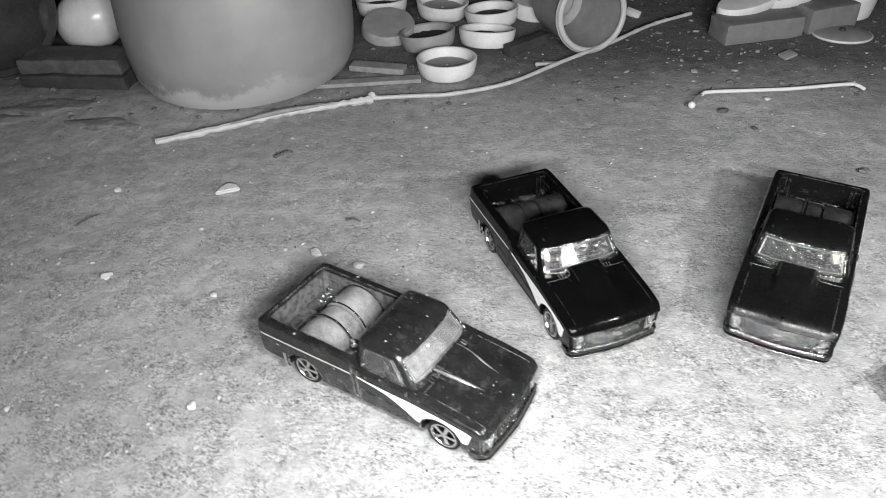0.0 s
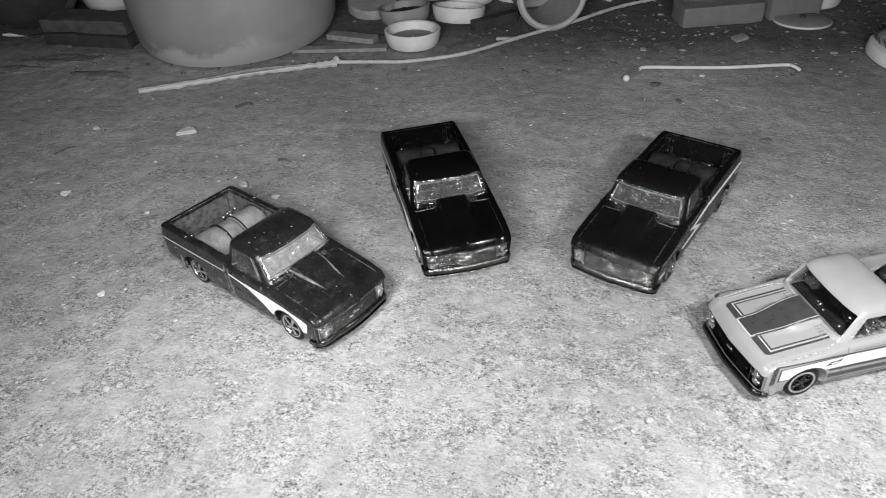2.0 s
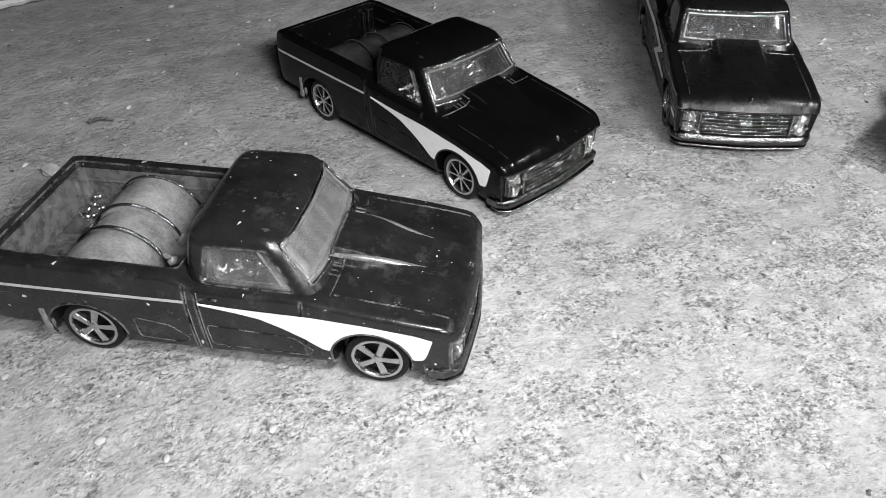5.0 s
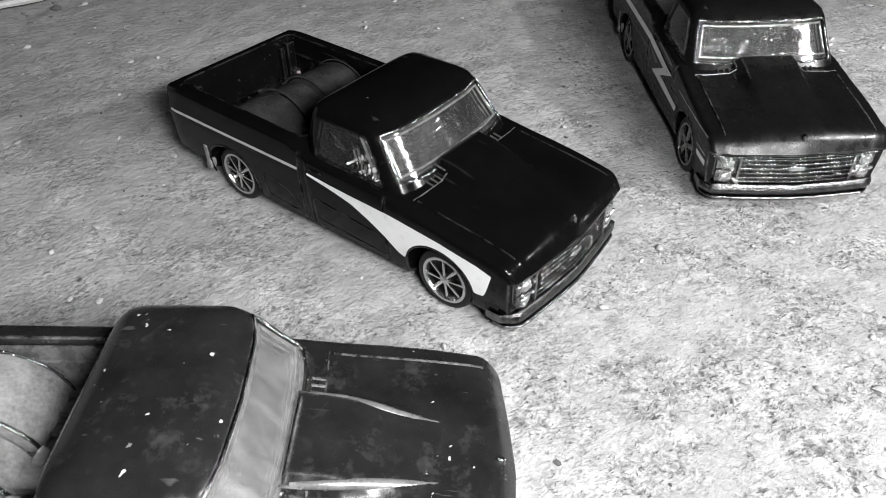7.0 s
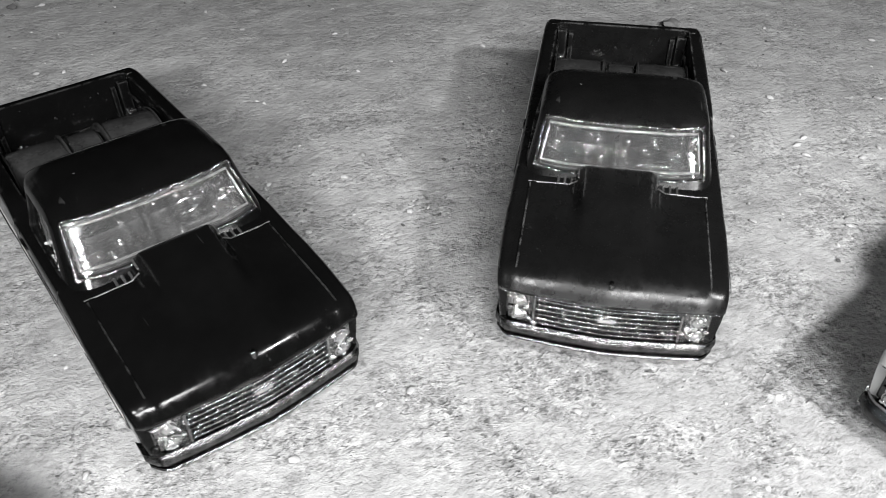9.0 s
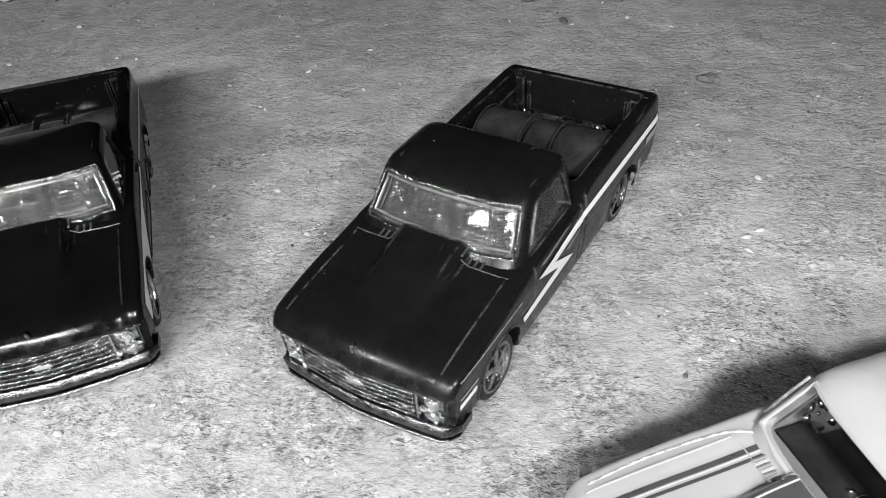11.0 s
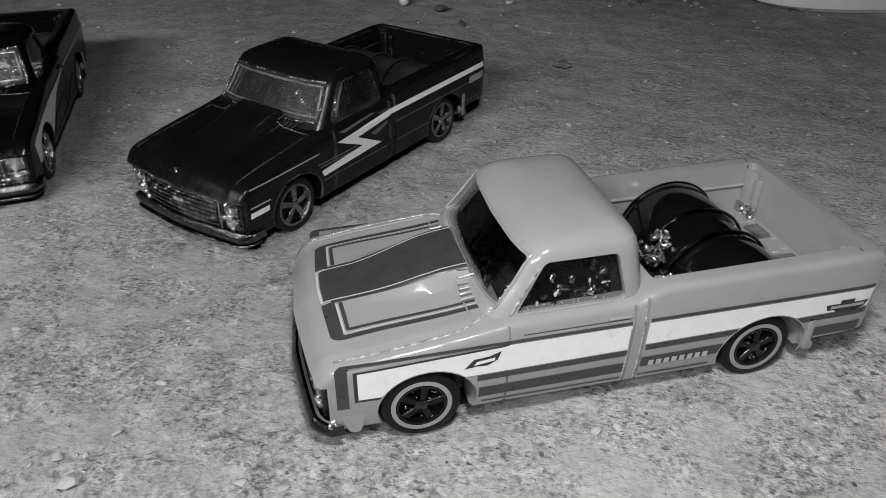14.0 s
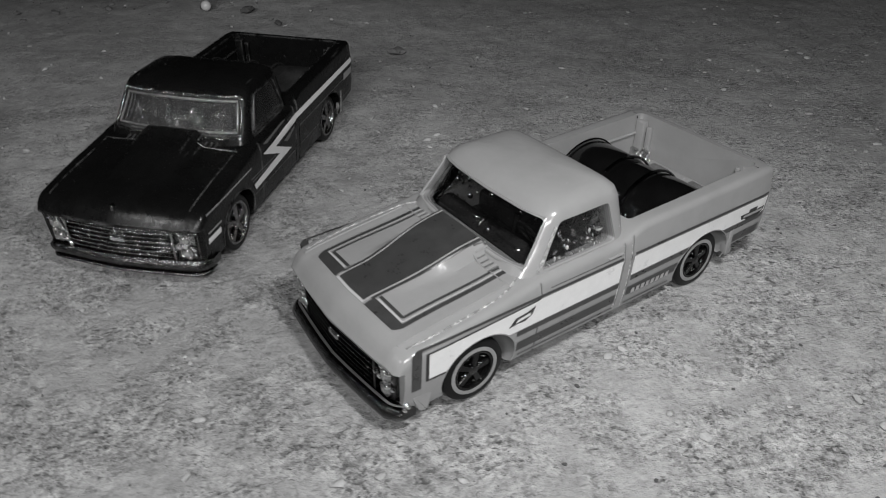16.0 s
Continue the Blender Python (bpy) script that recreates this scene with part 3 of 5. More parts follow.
    part("seat_back", scaled(join(box(-6.2, -3.6, -11.6, -0.5, 14.6, 20.8, 0.9), box(-6.2, -3.6, 0.5, 11.6, 14.6, 20.8, 0.9))), inner, seat)
    dash = part("dashboard", scaled(join(box(6.8, 11.1, -12.3, 12.3, 13.2, 16.7, 0.7), box(6.3, 7.2, -4, 4, 13.6, 16.0, 0.3, 1), box(7.2, 9.4, 2.6, 8.4, 16.3, 17.3, 0.5, 2))), inner, t, "moulded dashboard")
    part("gear_lever", scaled(tube([(3.4, 0, 11.8), (3.0, 0, 14.6), (2.4, 0, 16.6)], [0.5, 0.35, 0.6], 8)), inner, t)
    wheel = lathe([(2.2 + 0.28 * math.cos(a), 0.28 * math.sin(a)) for a in [2 * math.pi * k / 8 for k in range(9)]], 24)
    wheel = join(wheel, box(-2.2, 2.2, -0.2, 0.2, -0.15, 0.15), box(-0.2, 0.2, -2.2, 2.2, -0.15, 0.15))
    bmesh.ops.rotate(wheel, verts=wheel.verts, matrix=Matrix.Rotation(radians(-62), 3, "Y"))
    part("steering_wheel", scaled(shifted(wheel, 5.0, 5.4, 16.9)), inner, dash)
    # louvres beside the cowl
    for s in (1, -1):
        for k in range(4):
            yy = 5.9 + 1.05 * k
            v = bmesh.new()
            bmesh.ops.create_cube(v, size=1, matrix=Matrix.Translation((14.4 + 0.12 * k, s * yy, top_z(14.6, yy) + 0.08)) @ Matrix.Rotation(radians(9), 4, "Y") @ Matrix.Diagonal((2.3, 0.42, 0.24, 1)))
            bmesh.ops.bevel(v, geom=v.edges[:], offset=0.1, segments=1, affect="EDGES")
            part("louvre", scaled(v), skin if skin in (PAINT_PALE, PAINT_WORN) else RUBBED_DIM, t)
        if skin is PAINT_PALE:
            for k in range(5):
                yy = 5.4 + 1.05 * k
                slit = tube([(13.3 + 0.12 * k, s * yy, top_z(13.6, yy) + 0.1), (15.5 + 0.12 * k, s * yy, top_z(15.4, yy) + 0.1)], 0.12, 6)
                part("louvre_slit", scaled(slit), GREY_INK, t, "dim line between the louvres")
        seam = tube([(15.9 - 0.5 * k / 6, s * (6.0 + 7.6 * k / 6), top_z(15.9, 6.0 + 7.6 * k / 6) + 0.02) for k in range(7)], 0.14, 6)
        part("hood_seam", scaled(seam), skin if skin in (PAINT_PALE, PAINT_WORN) else RUBBED_DIM, t)
        part("fender_crest", scaled(tube([(xx + bow(xx, 13.3), s * 13.3, top_z(xx, 13.3) - 0.02) for xx in frange(16, 33.5, 1.2)], 0.16, 6)), skin, t)
        handle = box(-2.6, 0.6, -0.22, 0.22, -0.16, 0.16, 0.1, 1)
        part("door_handle", scaled(shifted(handle, -2.4, s * (side_y(-2, 15.2) + 0.12), 15.2)), skin, t)
    edge = []
    for (y0, z0), (y1, z1) in zip(WS_EDGE, WS_EDGE[1:] + WS_EDGE[:1]):
        for k in range(6):
            y, z = y0 + (y1 - y0) * k / 6, z0 + (z1 - z0) * k / 6
            edge.append((cab_front(y, z), y, z))
    part("windscreen_trim", scaled(tube(edge + edge[:1], 0.24, 6)), skin if skin is PAINT_PALE else trim, t, "raised edge round the windscreen")
    if skin is not PAINT_PALE:
        lip = []
        for (y0, z0), (y1, z1) in zip(WS_LIP, WS_LIP[1:] + WS_LIP[:1]):
            lip += [(cab_front(y0 + (y1 - y0) * k / 6, z0 + (z1 - z0) * k / 6) - 0.45, y0 + (y1 - y0) * k / 6, z0 + (z1 - z0) * k / 6) for k in range(6)]
        part("windscreen_lip", scaled(tube(lip + lip[:1], 0.22, 8)), GLASS_EDGE, g, "bright moulded edge of the windscreen")
        for s in (1, -1):
            post = [(9.6, s * 13.75, 17.2), (7.9, s * 13.3, 20.2), (6.2, s * 12.9, 23.0)]
            part("quarter_post", scaled(tube([(x - 1.6, y - s * 0.1, z) for x, y, z in post], 0.22, 6)), GLASS_EDGE, g, "bright quarter-light post")
    for s in (1, -1):
        for ax, rx, rz in ARCHES:
            arc = [(ax + (rx + 0.05) * math.cos(radians(a)), 5.4 + (rz + 0.05) * math.sin(radians(a))) for a in range(-18, 199, 9)]
            part("arch_lip", scaled(tube([(x + bow(x, 16), s * (side_y(x, z) - 0.02), z) for x, z in arc], 0.1 if skin is PAINT_PALE else 0.2, 6)), skin, t)
    for s in (1, -1):
        part("panel_edge", scaled(join(box(-33.6, -32.5, s * 15.6 - 0.75, s * 15.6 + 0.75, 4.4, 9.4, 0.3, 2), box(-34.4, -32.9, s * 15.5 - 0.6, s * 15.5 + 0.6, 3.8, 5.2, 0.4, 2))), skin if skin is PAINT_PALE else WORN_METAL, t, "turned-out panel edge behind the rear wheel")
    # bed: two drum-shaped wheel tubs with rims, and a ribbed floor
    bed = part("bed_floor", scaled(join(box(-40.4, -9.0, -13.25, 13.25, 8.3, 9.2, 0.1, 1))), floor, t, "ribbed bed floor")
    bed.location.z = 0.001
    for yy in (-11.5, -8.6, -5.8, -2.9, 0, 2.9, 5.8, 8.6, 11.5):
        part("floor_rib", scaled(box(-39.5, -10, yy - 0.35, yy + 0.35, 9.1, 9.45, 0.1, 1)), floor, bed)
    for lump in ((-38.8, -36.2, -7, -3, 9.2, 9.9), (-39.2, -34.5, 2, 6.5, 9.2, 9.8), (-39.8, -38.2, -13.2, -11.4, 9.2, 11.0), (-39.8, -38.2, 11.4, 13.2, 9.2, 11.0)):
        part("floor_lug", scaled(box(*lump, 0.3)), CHROME_DULL, bed)
    tubs = part("tub_insert", scaled(join(box(-31.5, -10, -2.2, 2.2, 9.1, 11.2, 0.7), box(-26, -18.5, -1.8, 1.8, 10.5, 13.0, 0.9), box(-14.5, -9.2, -12.4, 12.4, 9.1, 11.6, 0.6), *[box(-13.6, -10.4, yy - 1.1, yy + 1.1, 11, 13.2, 0.4) for yy in (-9, -5, 0, 5, 9)])), insert, t, "moulded insert between the wheel tubs")
    R = 8.4
    tx = -25.2
    for s in (1, -1):
        tub = lathe([(0, 0.3), (R - 0.9, 0.3), (R - 0.3, 0.45), (R, 0.9), (R + 0.05, 4.5), (R, 9.0), (R - 0.25, 9.6), (0, 9.8)], 48, "y")
        if s < 0:
            bmesh.ops.scale(tub, verts=tub.verts, vec=(1, -1, 1))
        bmesh.ops.bisect_plane(tub, geom=tub.verts[:] + tub.edges[:] + tub.faces[:], plane_co=(0, 0, 0.55), plane_no=(0, 0, -1), clear_outer=True)
        part("wheel_tub", scaled(shifted(tub, tx, s * 3.0, 8.6)), insert, tubs, "smooth half-drum wheel tub")
        for yy, rr in ((3.3, 0.26), (12.5, 0.18)):
            part("tub_rim", scaled(tube([(tx + (R + 0.25) * math.cos(radians(a)), s * yy, 8.6 + (R + 0.25) * math.sin(radians(a))) for a in range(5, 177, 8)], rr, 6)), RIMS[insert.name], tubs)
    lobe = lathe([(0, -2.6), (R - 0.8, -2.6), (R - 0.4, -2.2), (R - 0.3, 0), (R - 0.4, 2.2), (R - 0.8, 2.6), (0, 2.6)], 48, "y")
    bmesh.ops.bisect_plane(lobe, geom=lobe.verts[:] + lobe.edges[:] + lobe.faces[:], plane_co=(0, 0, 0.55), plane_no=(0, 0, -1), clear_outer=True)
    part("middle_drum", scaled(shifted(lobe, tx, 0, 8.6)), insert, tubs, "half-drum between the tubs")
    if insert is INSERT_DARK:
        bars = [tube([(xx, s * 5.6, 10.0), (xx, s * 11.8, 10.0)], 0.42, 8) for xx in (-31.0, -32.8, -34.2) for s in (1, -1)]
        bars += [tube([(-35.0, yy, 9.9), (-30.4, yy, 9.9)], 0.36, 8) for yy in (-11.4, -8.6, -6.0, 6.0, 8.6, 11.4)]
        bars += [box(-37.4, -36.2, -2.4, 2.4, 9.3, 10.2, 0.35, 2)]
        part("bed_frame", scaled(join(*bars)), GLINT, bed, "bright moulded frame on the bed floor")
    pale = skin is PAINT_PALE
    for s in (1, -1):
        part("corner_post", scaled(join(box(-40.45, -38.9, s * 12.2 - 1.0, s * 12.2 + 1.0, 9.0, 17.6, 0.4, 2), box(-40.45, -39.5, s * 10.4 - 0.5, s * 10.4 + 0.5, 9.0, 16.8, 0.3, 2))), floor, t, "post in the tail corner of the bed")
        part("bed_ledge", scaled(box(-39.4, -9.2, s * 13.0 - 0.3, s * 13.0 + 0.3, 14.6, 15.2, 0.2, 1)), floor, t)
        part("tailgate_seam", scaled(tube([(-39.2, s * y, z) for y, z in ((13.2, 17.9), (13.6, 18.7), (14.4, 18.75), (15.2, 18.0), (15.6, 16.6))], 0.13, 6)), SMOKE_INK if pale else skin, t)
    if skin is PAINT_WORN:
        for name, wall in (("bed_side", box(-40.2, -9.2, 12.95, 13.2, 9.2, 17.4)), ("bed_side", box(-40.2, -9.2, -13.2, -12.95, 9.2, 17.4)), ("bed_tail", box(-40.4, -40.15, -12.9, 12.9, 9.2, 17.4))):
            part(name, scaled(wall), BED_STAINED, t, "stained inner wall of the bed")
    if pale:
        for k in range(9):
            part("floor_stud", scaled(box(-33.6, -32.7, -9.4 + 1.5 * k, -8.7 + 1.5 * k, 9.2, 9.75, 0.2, 1)), floor, bed)
            part("floor_stud", scaled(box(-31.9, -31.1, -8.7 + 1.5 * k, -8.0 + 1.5 * k, 9.2, 9.75, 0.2, 1)), floor, bed)
        part("floor_hatch", scaled(join(box(-38.4, -35.2, -2.6, 2.6, 9.2, 9.65, 0.2, 1), box(-37.6, -36.0, -1.6, 1.6, 9.5, 9.95, 0.2, 1))), floor, bed, "small raised hatch on the bed floor")
    # lumps of the engine, beaded so that each gives a glint
    spots = [(random.uniform(-16.5, -10.0), random.uniform(-8, 8), random.uniform(11.8, 14.6), 0.3 + 0.8 * random.random() ** 2) for k in range(24 if pale else 14)]
    if pale:
        spots += [(random.uniform(-18.5, -11.5), random.uniform(-2.0, 3.6), 0, 0.25 + 0.55 * random.random() ** 2) for k in range(46)]
        spots = [(x, y, z or 13.6 + 0.12 * (x + 11.5) ** 2 * 0.25 + random.uniform(0, 0.9), r) for x, y, z, r in spots]
        # beads added for the glints in the tail corner
        spots += [(random.uniform(-39.4, -38.4), random.uniform(-12.0, -8.5), random.uniform(10.4, 12.2), random.uniform(0.3, 0.8)) for k in range(9)]
    tagged(part("engine_detail", beads(spots), GLINT if insert is not INSERT_GREY else INSERT_GREY, tubs, "bright moulded lumps behind the cab", 60), kind="stuff")
    if not pale:
        # beads added for the glints beside the tubs
        spots = [(random.uniform(-33.5, -30.8), random.choice((-1, 1)) * random.uniform(2.5, 11), random.uniform(9.5, 11.0), random.uniform(0.3, 0.65)) for k in range(16)]
        tagged(part("tub_glints", beads(spots), GLINT if insert is INSERT_DARK else INSERT_GREY, tubs, "small beads added for glints beside the tubs", 60), kind="stuff")
    if not pale:
        # beads added for the glints at the tail of the bed
        spots = [(random.uniform(-37.5, -33.6), random.choice((1, 1, -1)) * random.uniform(5, 11.5), random.uniform(9.8, 11.6), 0.25 + 0.4 * random.random()) for k in range(22)]
        tagged(part("bed_glints", beads(spots), GLINT, bed, "bright beads added for glints in the bed", 60), kind="stuff")
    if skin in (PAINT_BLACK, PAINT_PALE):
        # pale beads added on the glass: window reflections put into their colour
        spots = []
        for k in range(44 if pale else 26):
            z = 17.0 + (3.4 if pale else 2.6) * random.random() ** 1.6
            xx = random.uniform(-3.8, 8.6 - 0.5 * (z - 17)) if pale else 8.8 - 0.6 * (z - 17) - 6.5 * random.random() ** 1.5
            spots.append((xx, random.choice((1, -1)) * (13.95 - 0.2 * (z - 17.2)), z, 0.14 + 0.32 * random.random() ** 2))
        tagged(part("window_glints", beads(spots, 0.5), WINDOW_GLINT, g, "small pale beads added as glints in the side windows", 60), kind="stuff")
    # beads added for the glints inside the cabin
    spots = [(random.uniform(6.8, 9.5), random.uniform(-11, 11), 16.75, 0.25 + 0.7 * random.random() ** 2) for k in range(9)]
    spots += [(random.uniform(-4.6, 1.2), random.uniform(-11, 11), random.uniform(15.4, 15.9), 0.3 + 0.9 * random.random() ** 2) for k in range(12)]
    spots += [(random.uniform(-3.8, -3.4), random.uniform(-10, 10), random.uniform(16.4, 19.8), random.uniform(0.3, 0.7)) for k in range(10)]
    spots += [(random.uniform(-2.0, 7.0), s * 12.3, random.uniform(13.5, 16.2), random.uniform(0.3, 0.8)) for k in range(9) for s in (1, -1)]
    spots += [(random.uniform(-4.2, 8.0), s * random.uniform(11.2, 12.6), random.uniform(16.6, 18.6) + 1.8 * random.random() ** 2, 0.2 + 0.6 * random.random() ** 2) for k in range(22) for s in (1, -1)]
    tagged(part("cabin_glints", beads(spots), GLINT, t, "bright beads added for glints in the cabin", 60), kind="stuff")
    # pale tube: rubbed paint plus the crease's highlight put into the colour
    for s in (1, -1) if skin is PAINT_WORN else ():
        part("hood_crease", scaled(tube([(xx + bow(xx, yy), s * yy, top_z(xx, yy) - 0.55) for xx in frange(14.2, 30.5, 1.0) for yy in [5.6 - 1.9 * sstep(14, 31, xx)]], [0.42 + 0.24 * math.sin(math.pi * k / 17) for k in range(18)], 12)), RUBBED_SHINE, t, "raised hood crease, pale from rubbing and its highlight")
    if skin is not PAINT_PALE:
        part("hood_emblem", scaled(box(34.9, 35.9, -0.3, 0.3, 12.9, 14.4, 0.2, 1)), trim, t)
    for s in (1, -1):
        for ax in (FRONT_AXLE, REAR_AXLE):
            wheel_parts(t, (ax, s * (15.55 if ax > 0 else 15.3), WHEEL_R), s, rim, spokes, ring)
    return t


def swoosh(t):
    """White sweep over the front wing, with a thin line along the bed."""
    hi = lambda x: interp(x, [(-5.2, 14.35), (4.5, 13.9), (12.8, 13.7), (22, 12.9), (29, 11.9), (32, 11.0)])
    lo = lambda x: interp(x, [(-5.2, 14.0), (1, 13.0), (4.5, 12.2), (8, 10.6), (11.5, 8.6), (14, 6.6), (16, 6.2), (29, 6.2), (30.2, 6.4), (30.8, 8.0), (31.6, 10.9), (32, 10.98)])
    for s in (1, -1):
        part("side_sweep", strip(frange(-5.1, 32, 0.4), lo, hi, s), WHITE_INK, t, "white swept stripe over the front wing")
        part("side_line", strip(frange(-41.3, -7.4, 0.8), lambda x: 14.05, lambda x: 14.5, s), LINE_INK, t, "thin pale line along the bed")
        for x0, x1 in ((-4.6, 12.6), (-17.0, -8.0)):
            loop = rounded([(x0, 5.0), (x1 - 1.5, 4.6), (x1, 5.8), (x1 - 3.0, 8.6), (x0, 9.6)], 0.9, 4)
            part("panel_crease", scaled(tube([(x, s * (side_y(x, z) + 0.0), z) for x, z in loop + loop[:1]], 0.13, 6)), PAINT_BLACK if t.name.endswith("001") else PAINT_WORN, t, "raised crease on the lower side")


def chipped_gaps(t, mat, pillar):
    """Paint rubbed off along the door gaps; where pillar is set, window trim on the pillars with its sparkle in the
    colour.
    """
    zs = [3.6, 5, 7, 9, 11, 13, 14.1, 14.5, 15.5, 16.2]
    for s in (1, -1):
        for x in (-5.12, -6.92):
            part("gap_edge", scaled(tube([(x, s * (side_y(x, z) + 0.0), z) for z in zs], 0.11, 6)), mat, t, "door gap edge with rubbed paint")
        # quarter-window trim: its sparkle is put into the colour
        if pillar:
            part("pillar_edge", scaled(tube([(10.9, s * 14.45, 16.9), (9.3, s * 14.1, 19.4), (7.2, s * 13.45, 22.8)], 0.2, 6)), mat, t, "bright window trim on the pillar, glints in its colour")


def bolt(t):
    """White line with a lightning-shaped break on the door."""
    for s in (1, -1):
        part("side_line", strip(frange(-41.3, -5.0, 0.8), lambda x: 13.9, lambda x: 15.0, s, gaps=False, lift=0.1), WHITE_INK, t, "white line along the bed side")
        part("under_line", strip(frange(-41.3, -7.4, 0.8), lambda x: 11.5, lambda x: 11.75, s), GREY_INK, t)
        for shape in ([(-5.2, 15.0), (11.0, 13.7), (5.0, 12.6), (-5.2, 13.7)], [(11.0, 13.7), (3.6, 10.4), (-2.4, 8.9), (5.0, 12.6)], [(3.6, 10.4), (15.6, 9.5), (15.0, 8.2), (-2.4, 8.9)]):
            part("door_bolt", side_patch(shape, s, 0.16), WHITE_INK, t, "white stroke of the lightning stripe")
        part("bolt_shade", side_poly([(10.0, 15.3), (0.5, 16.0), (-1.0, 15.7), (8.4, 14.8)], s), GREY_INK, t)
        part("bolt_shade", side_patch([(1.0, 11.9), (-4.4, 12.9), (-4.4, 12.3), (-0.8, 11.0)], s), GREY_INK, t)
        part("door_line", strip(frange(5, 16.4, 0.8), lambda x: 10.5 + 0.02 * x, lambda x: 10.75 + 0.02 * x, s), GREY_INK, t)
        part("door_line", strip(frange(5, 16.0, 0.8), lambda x: 9.85 + 0.02 * x, lambda x: 10.1 + 0.02 * x, s), GREY_INK, t)
        part("sill_line", strip(frange(-41, 15.8, 0.8), lambda x: 7.1, lambda x: 7.3, s), GREY_INK, t)
        part("wing_line", strip(frange(29.2, 33.5, 0.6), lambda x: 7.4, lambda x: 8.5, s), WHITE_INK, t)
        part("wing_line", strip(frange(28.8, 33.4, 0.6), lambda x: 9.3, lambda x: 9.6, s), LINE_INK, t)
        part("wing_line", strip(frange(16, 33.4, 0.8), lambda x: 13.1 - 0.008 * (x - 16), lambda x: 13.4 - 0.008 * (x - 16), s), LINE_INK, t)
        part("tail_mark", side_poly([(-41, 12.9), (-35, 12.9), (-35, 11.2), (-41, 11.2)], s), LINE_INK, t)


def racing(t):
    """White band edged in dark, and a dark panel framed on the hood."""
    for s in (1, -1):
        part("wing_seam", scaled(tube([(x + bow(x, 14.6), s * yy, top_z(x, yy) + 0.02) for x, yy in spline2([(12.2, 11.6), (14.0, 13.2), (17, 14.3), (22, 14.7), (28, 14.7), (33, 14.3)])], 0.17, 6)), CHIPPED_GLINT, t, "raised wing seam, chipped paint with glints in its colour")
        part("door_line", strip(frange(9.6, -4.6, 0.5), lambda x: 14.75, lambda x: 14.9, s), DARK_INK, t)
    for s in (1, -1):
        rise = lambda x, v: v + interp(x, [(-41, 0.9), (-20, 0.6), (-7.3, 0.45), (-5.2, 0.0), (16, -0.2), (30, -0.5)])
        top = lambda x: interp(x, [(-42, 13.75), (11.3, 13.75), (12, 13.55), (20, 13.2), (30.8, 12.7)])
        part("white_band", strip(frange(30.6, -41.3, 0.4), lambda x: rise(x, 9.6) if x < 24 else 8.3, top, s), WHITE_INK, t, "broad white band along the side")
        part("white_band_line", strip(frange(31.1, 11.5, 0.4), lambda x: top(x) + 0.03, lambda x: top(x) + 0.33, s), SMOKE_INK, t)
        part("white_band_line", strip(frange(30.65, 31.1, 0.15), lambda x: 7.95, lambda x: top(x) + 0.02, s), SMOKE_INK, t)
        part("white_band_line", strip(frange(30.63, 25.0, 0.2), lambda x: 7.95, lambda x: 8.27, s), SMOKE_INK, t)
        part("upper_line", strip(frange(32.4, -41.3, 0.5), lambda x: 13.95, lambda x: 14.35, s), DARK_INK, t)
        part("front_line", strip(frange(31.8, 33.3, 0.1), lambda x: 7.0, lambda x: (13.93 if x < 32.4 else 14.35) - max(0, x - 32.4) ** 2 * 0.9, s), DARK_INK, t, "dark upright end of the upper line")
        part("lower_line", strip(frange(15.4, -41.3, 0.5), lambda x: rise(x, 8.5), lambda x: rise(x, 9.45), s), DARK_INK, t)
        part("dark_band", strip(frange(15.6, -41.0, 0.5), lambda x: rise(x, 5.4), lambda x: rise(x, 7.2), s), DARK_INK, t, "dark band along the sill")
        part("sill_line", strip(frange(15.2, -18, 0.5), lambda x: 4.2, lambda x: 4.45, s), DARK_INK, t)
        # maker's marks, as plain shapes
        part("wing_mark", side_poly([(17.2, 10.8), (16.0, 12.2), (14.0, 12.4), (12.4, 13.0), (12.9, 11.6), (14.2, 10.9), (15.6, 11.0)], s, 0.12), SMOKE_INK, t, "small dark flame-shaped mark")
        part("wing_mark_bar", side_poly([(16.0, 11.2), (15.6, 11.8), (13.2, 12.1), (13.3, 11.6)], s, 0.16), WHITE_INK, t)
        part("tail_mark", side_poly([(-34.6, 10.8), (-34.2, 11.8), (-36.4, 11.8), (-36.4, 12.4), (-38.6, 12.4), (-38.6, 11.8), (-41.0, 11.8), (-40.6, 10.8), (-38.6, 10.8), (-38.6, 10.2), (-36.4, 10.2), (-36.4, 10.8)], s, 0.12), SMOKE_INK, t, "small dark cross-shaped mark")
        part("tail_mark_inner", side_poly([(-35.0, 11.05), (-35.0, 11.55), (-40.3, 11.55), (-40.3, 11.05)], s, 0.16), LINE_INK, t)
        for k in range(8):
            x0 = -8.6 - 1.15 * k
            part("sill_letter_bar", side_poly([(x0, 5.9), (x0, 6.9), (x0 - 0.75, 6.9), (x0 - 0.75, 5.9)], s, 0.12), PALE_INK, t)
    w = lambda x: interp(x, [(13.4, 4.6), (19, 4.5), (22, 4.3), (25, 3.95), (28, 3.6), (32.2, 3.5)])
    part("hood_panel", hood_strip(frange(13.4, 32.0, 0.6), lambda x: -w(x), w, 0.07, 16), DARK_INK, t, "dark panel on the hood")
    for s in (1, -1):
        part("hood_panel_edge", hood_strip(frange(13.4, 32.3, 0.6), lambda x: s * w(x), lambda x: s * (w(x) + 0.2), 0.1, 4), PALE_INK, t)
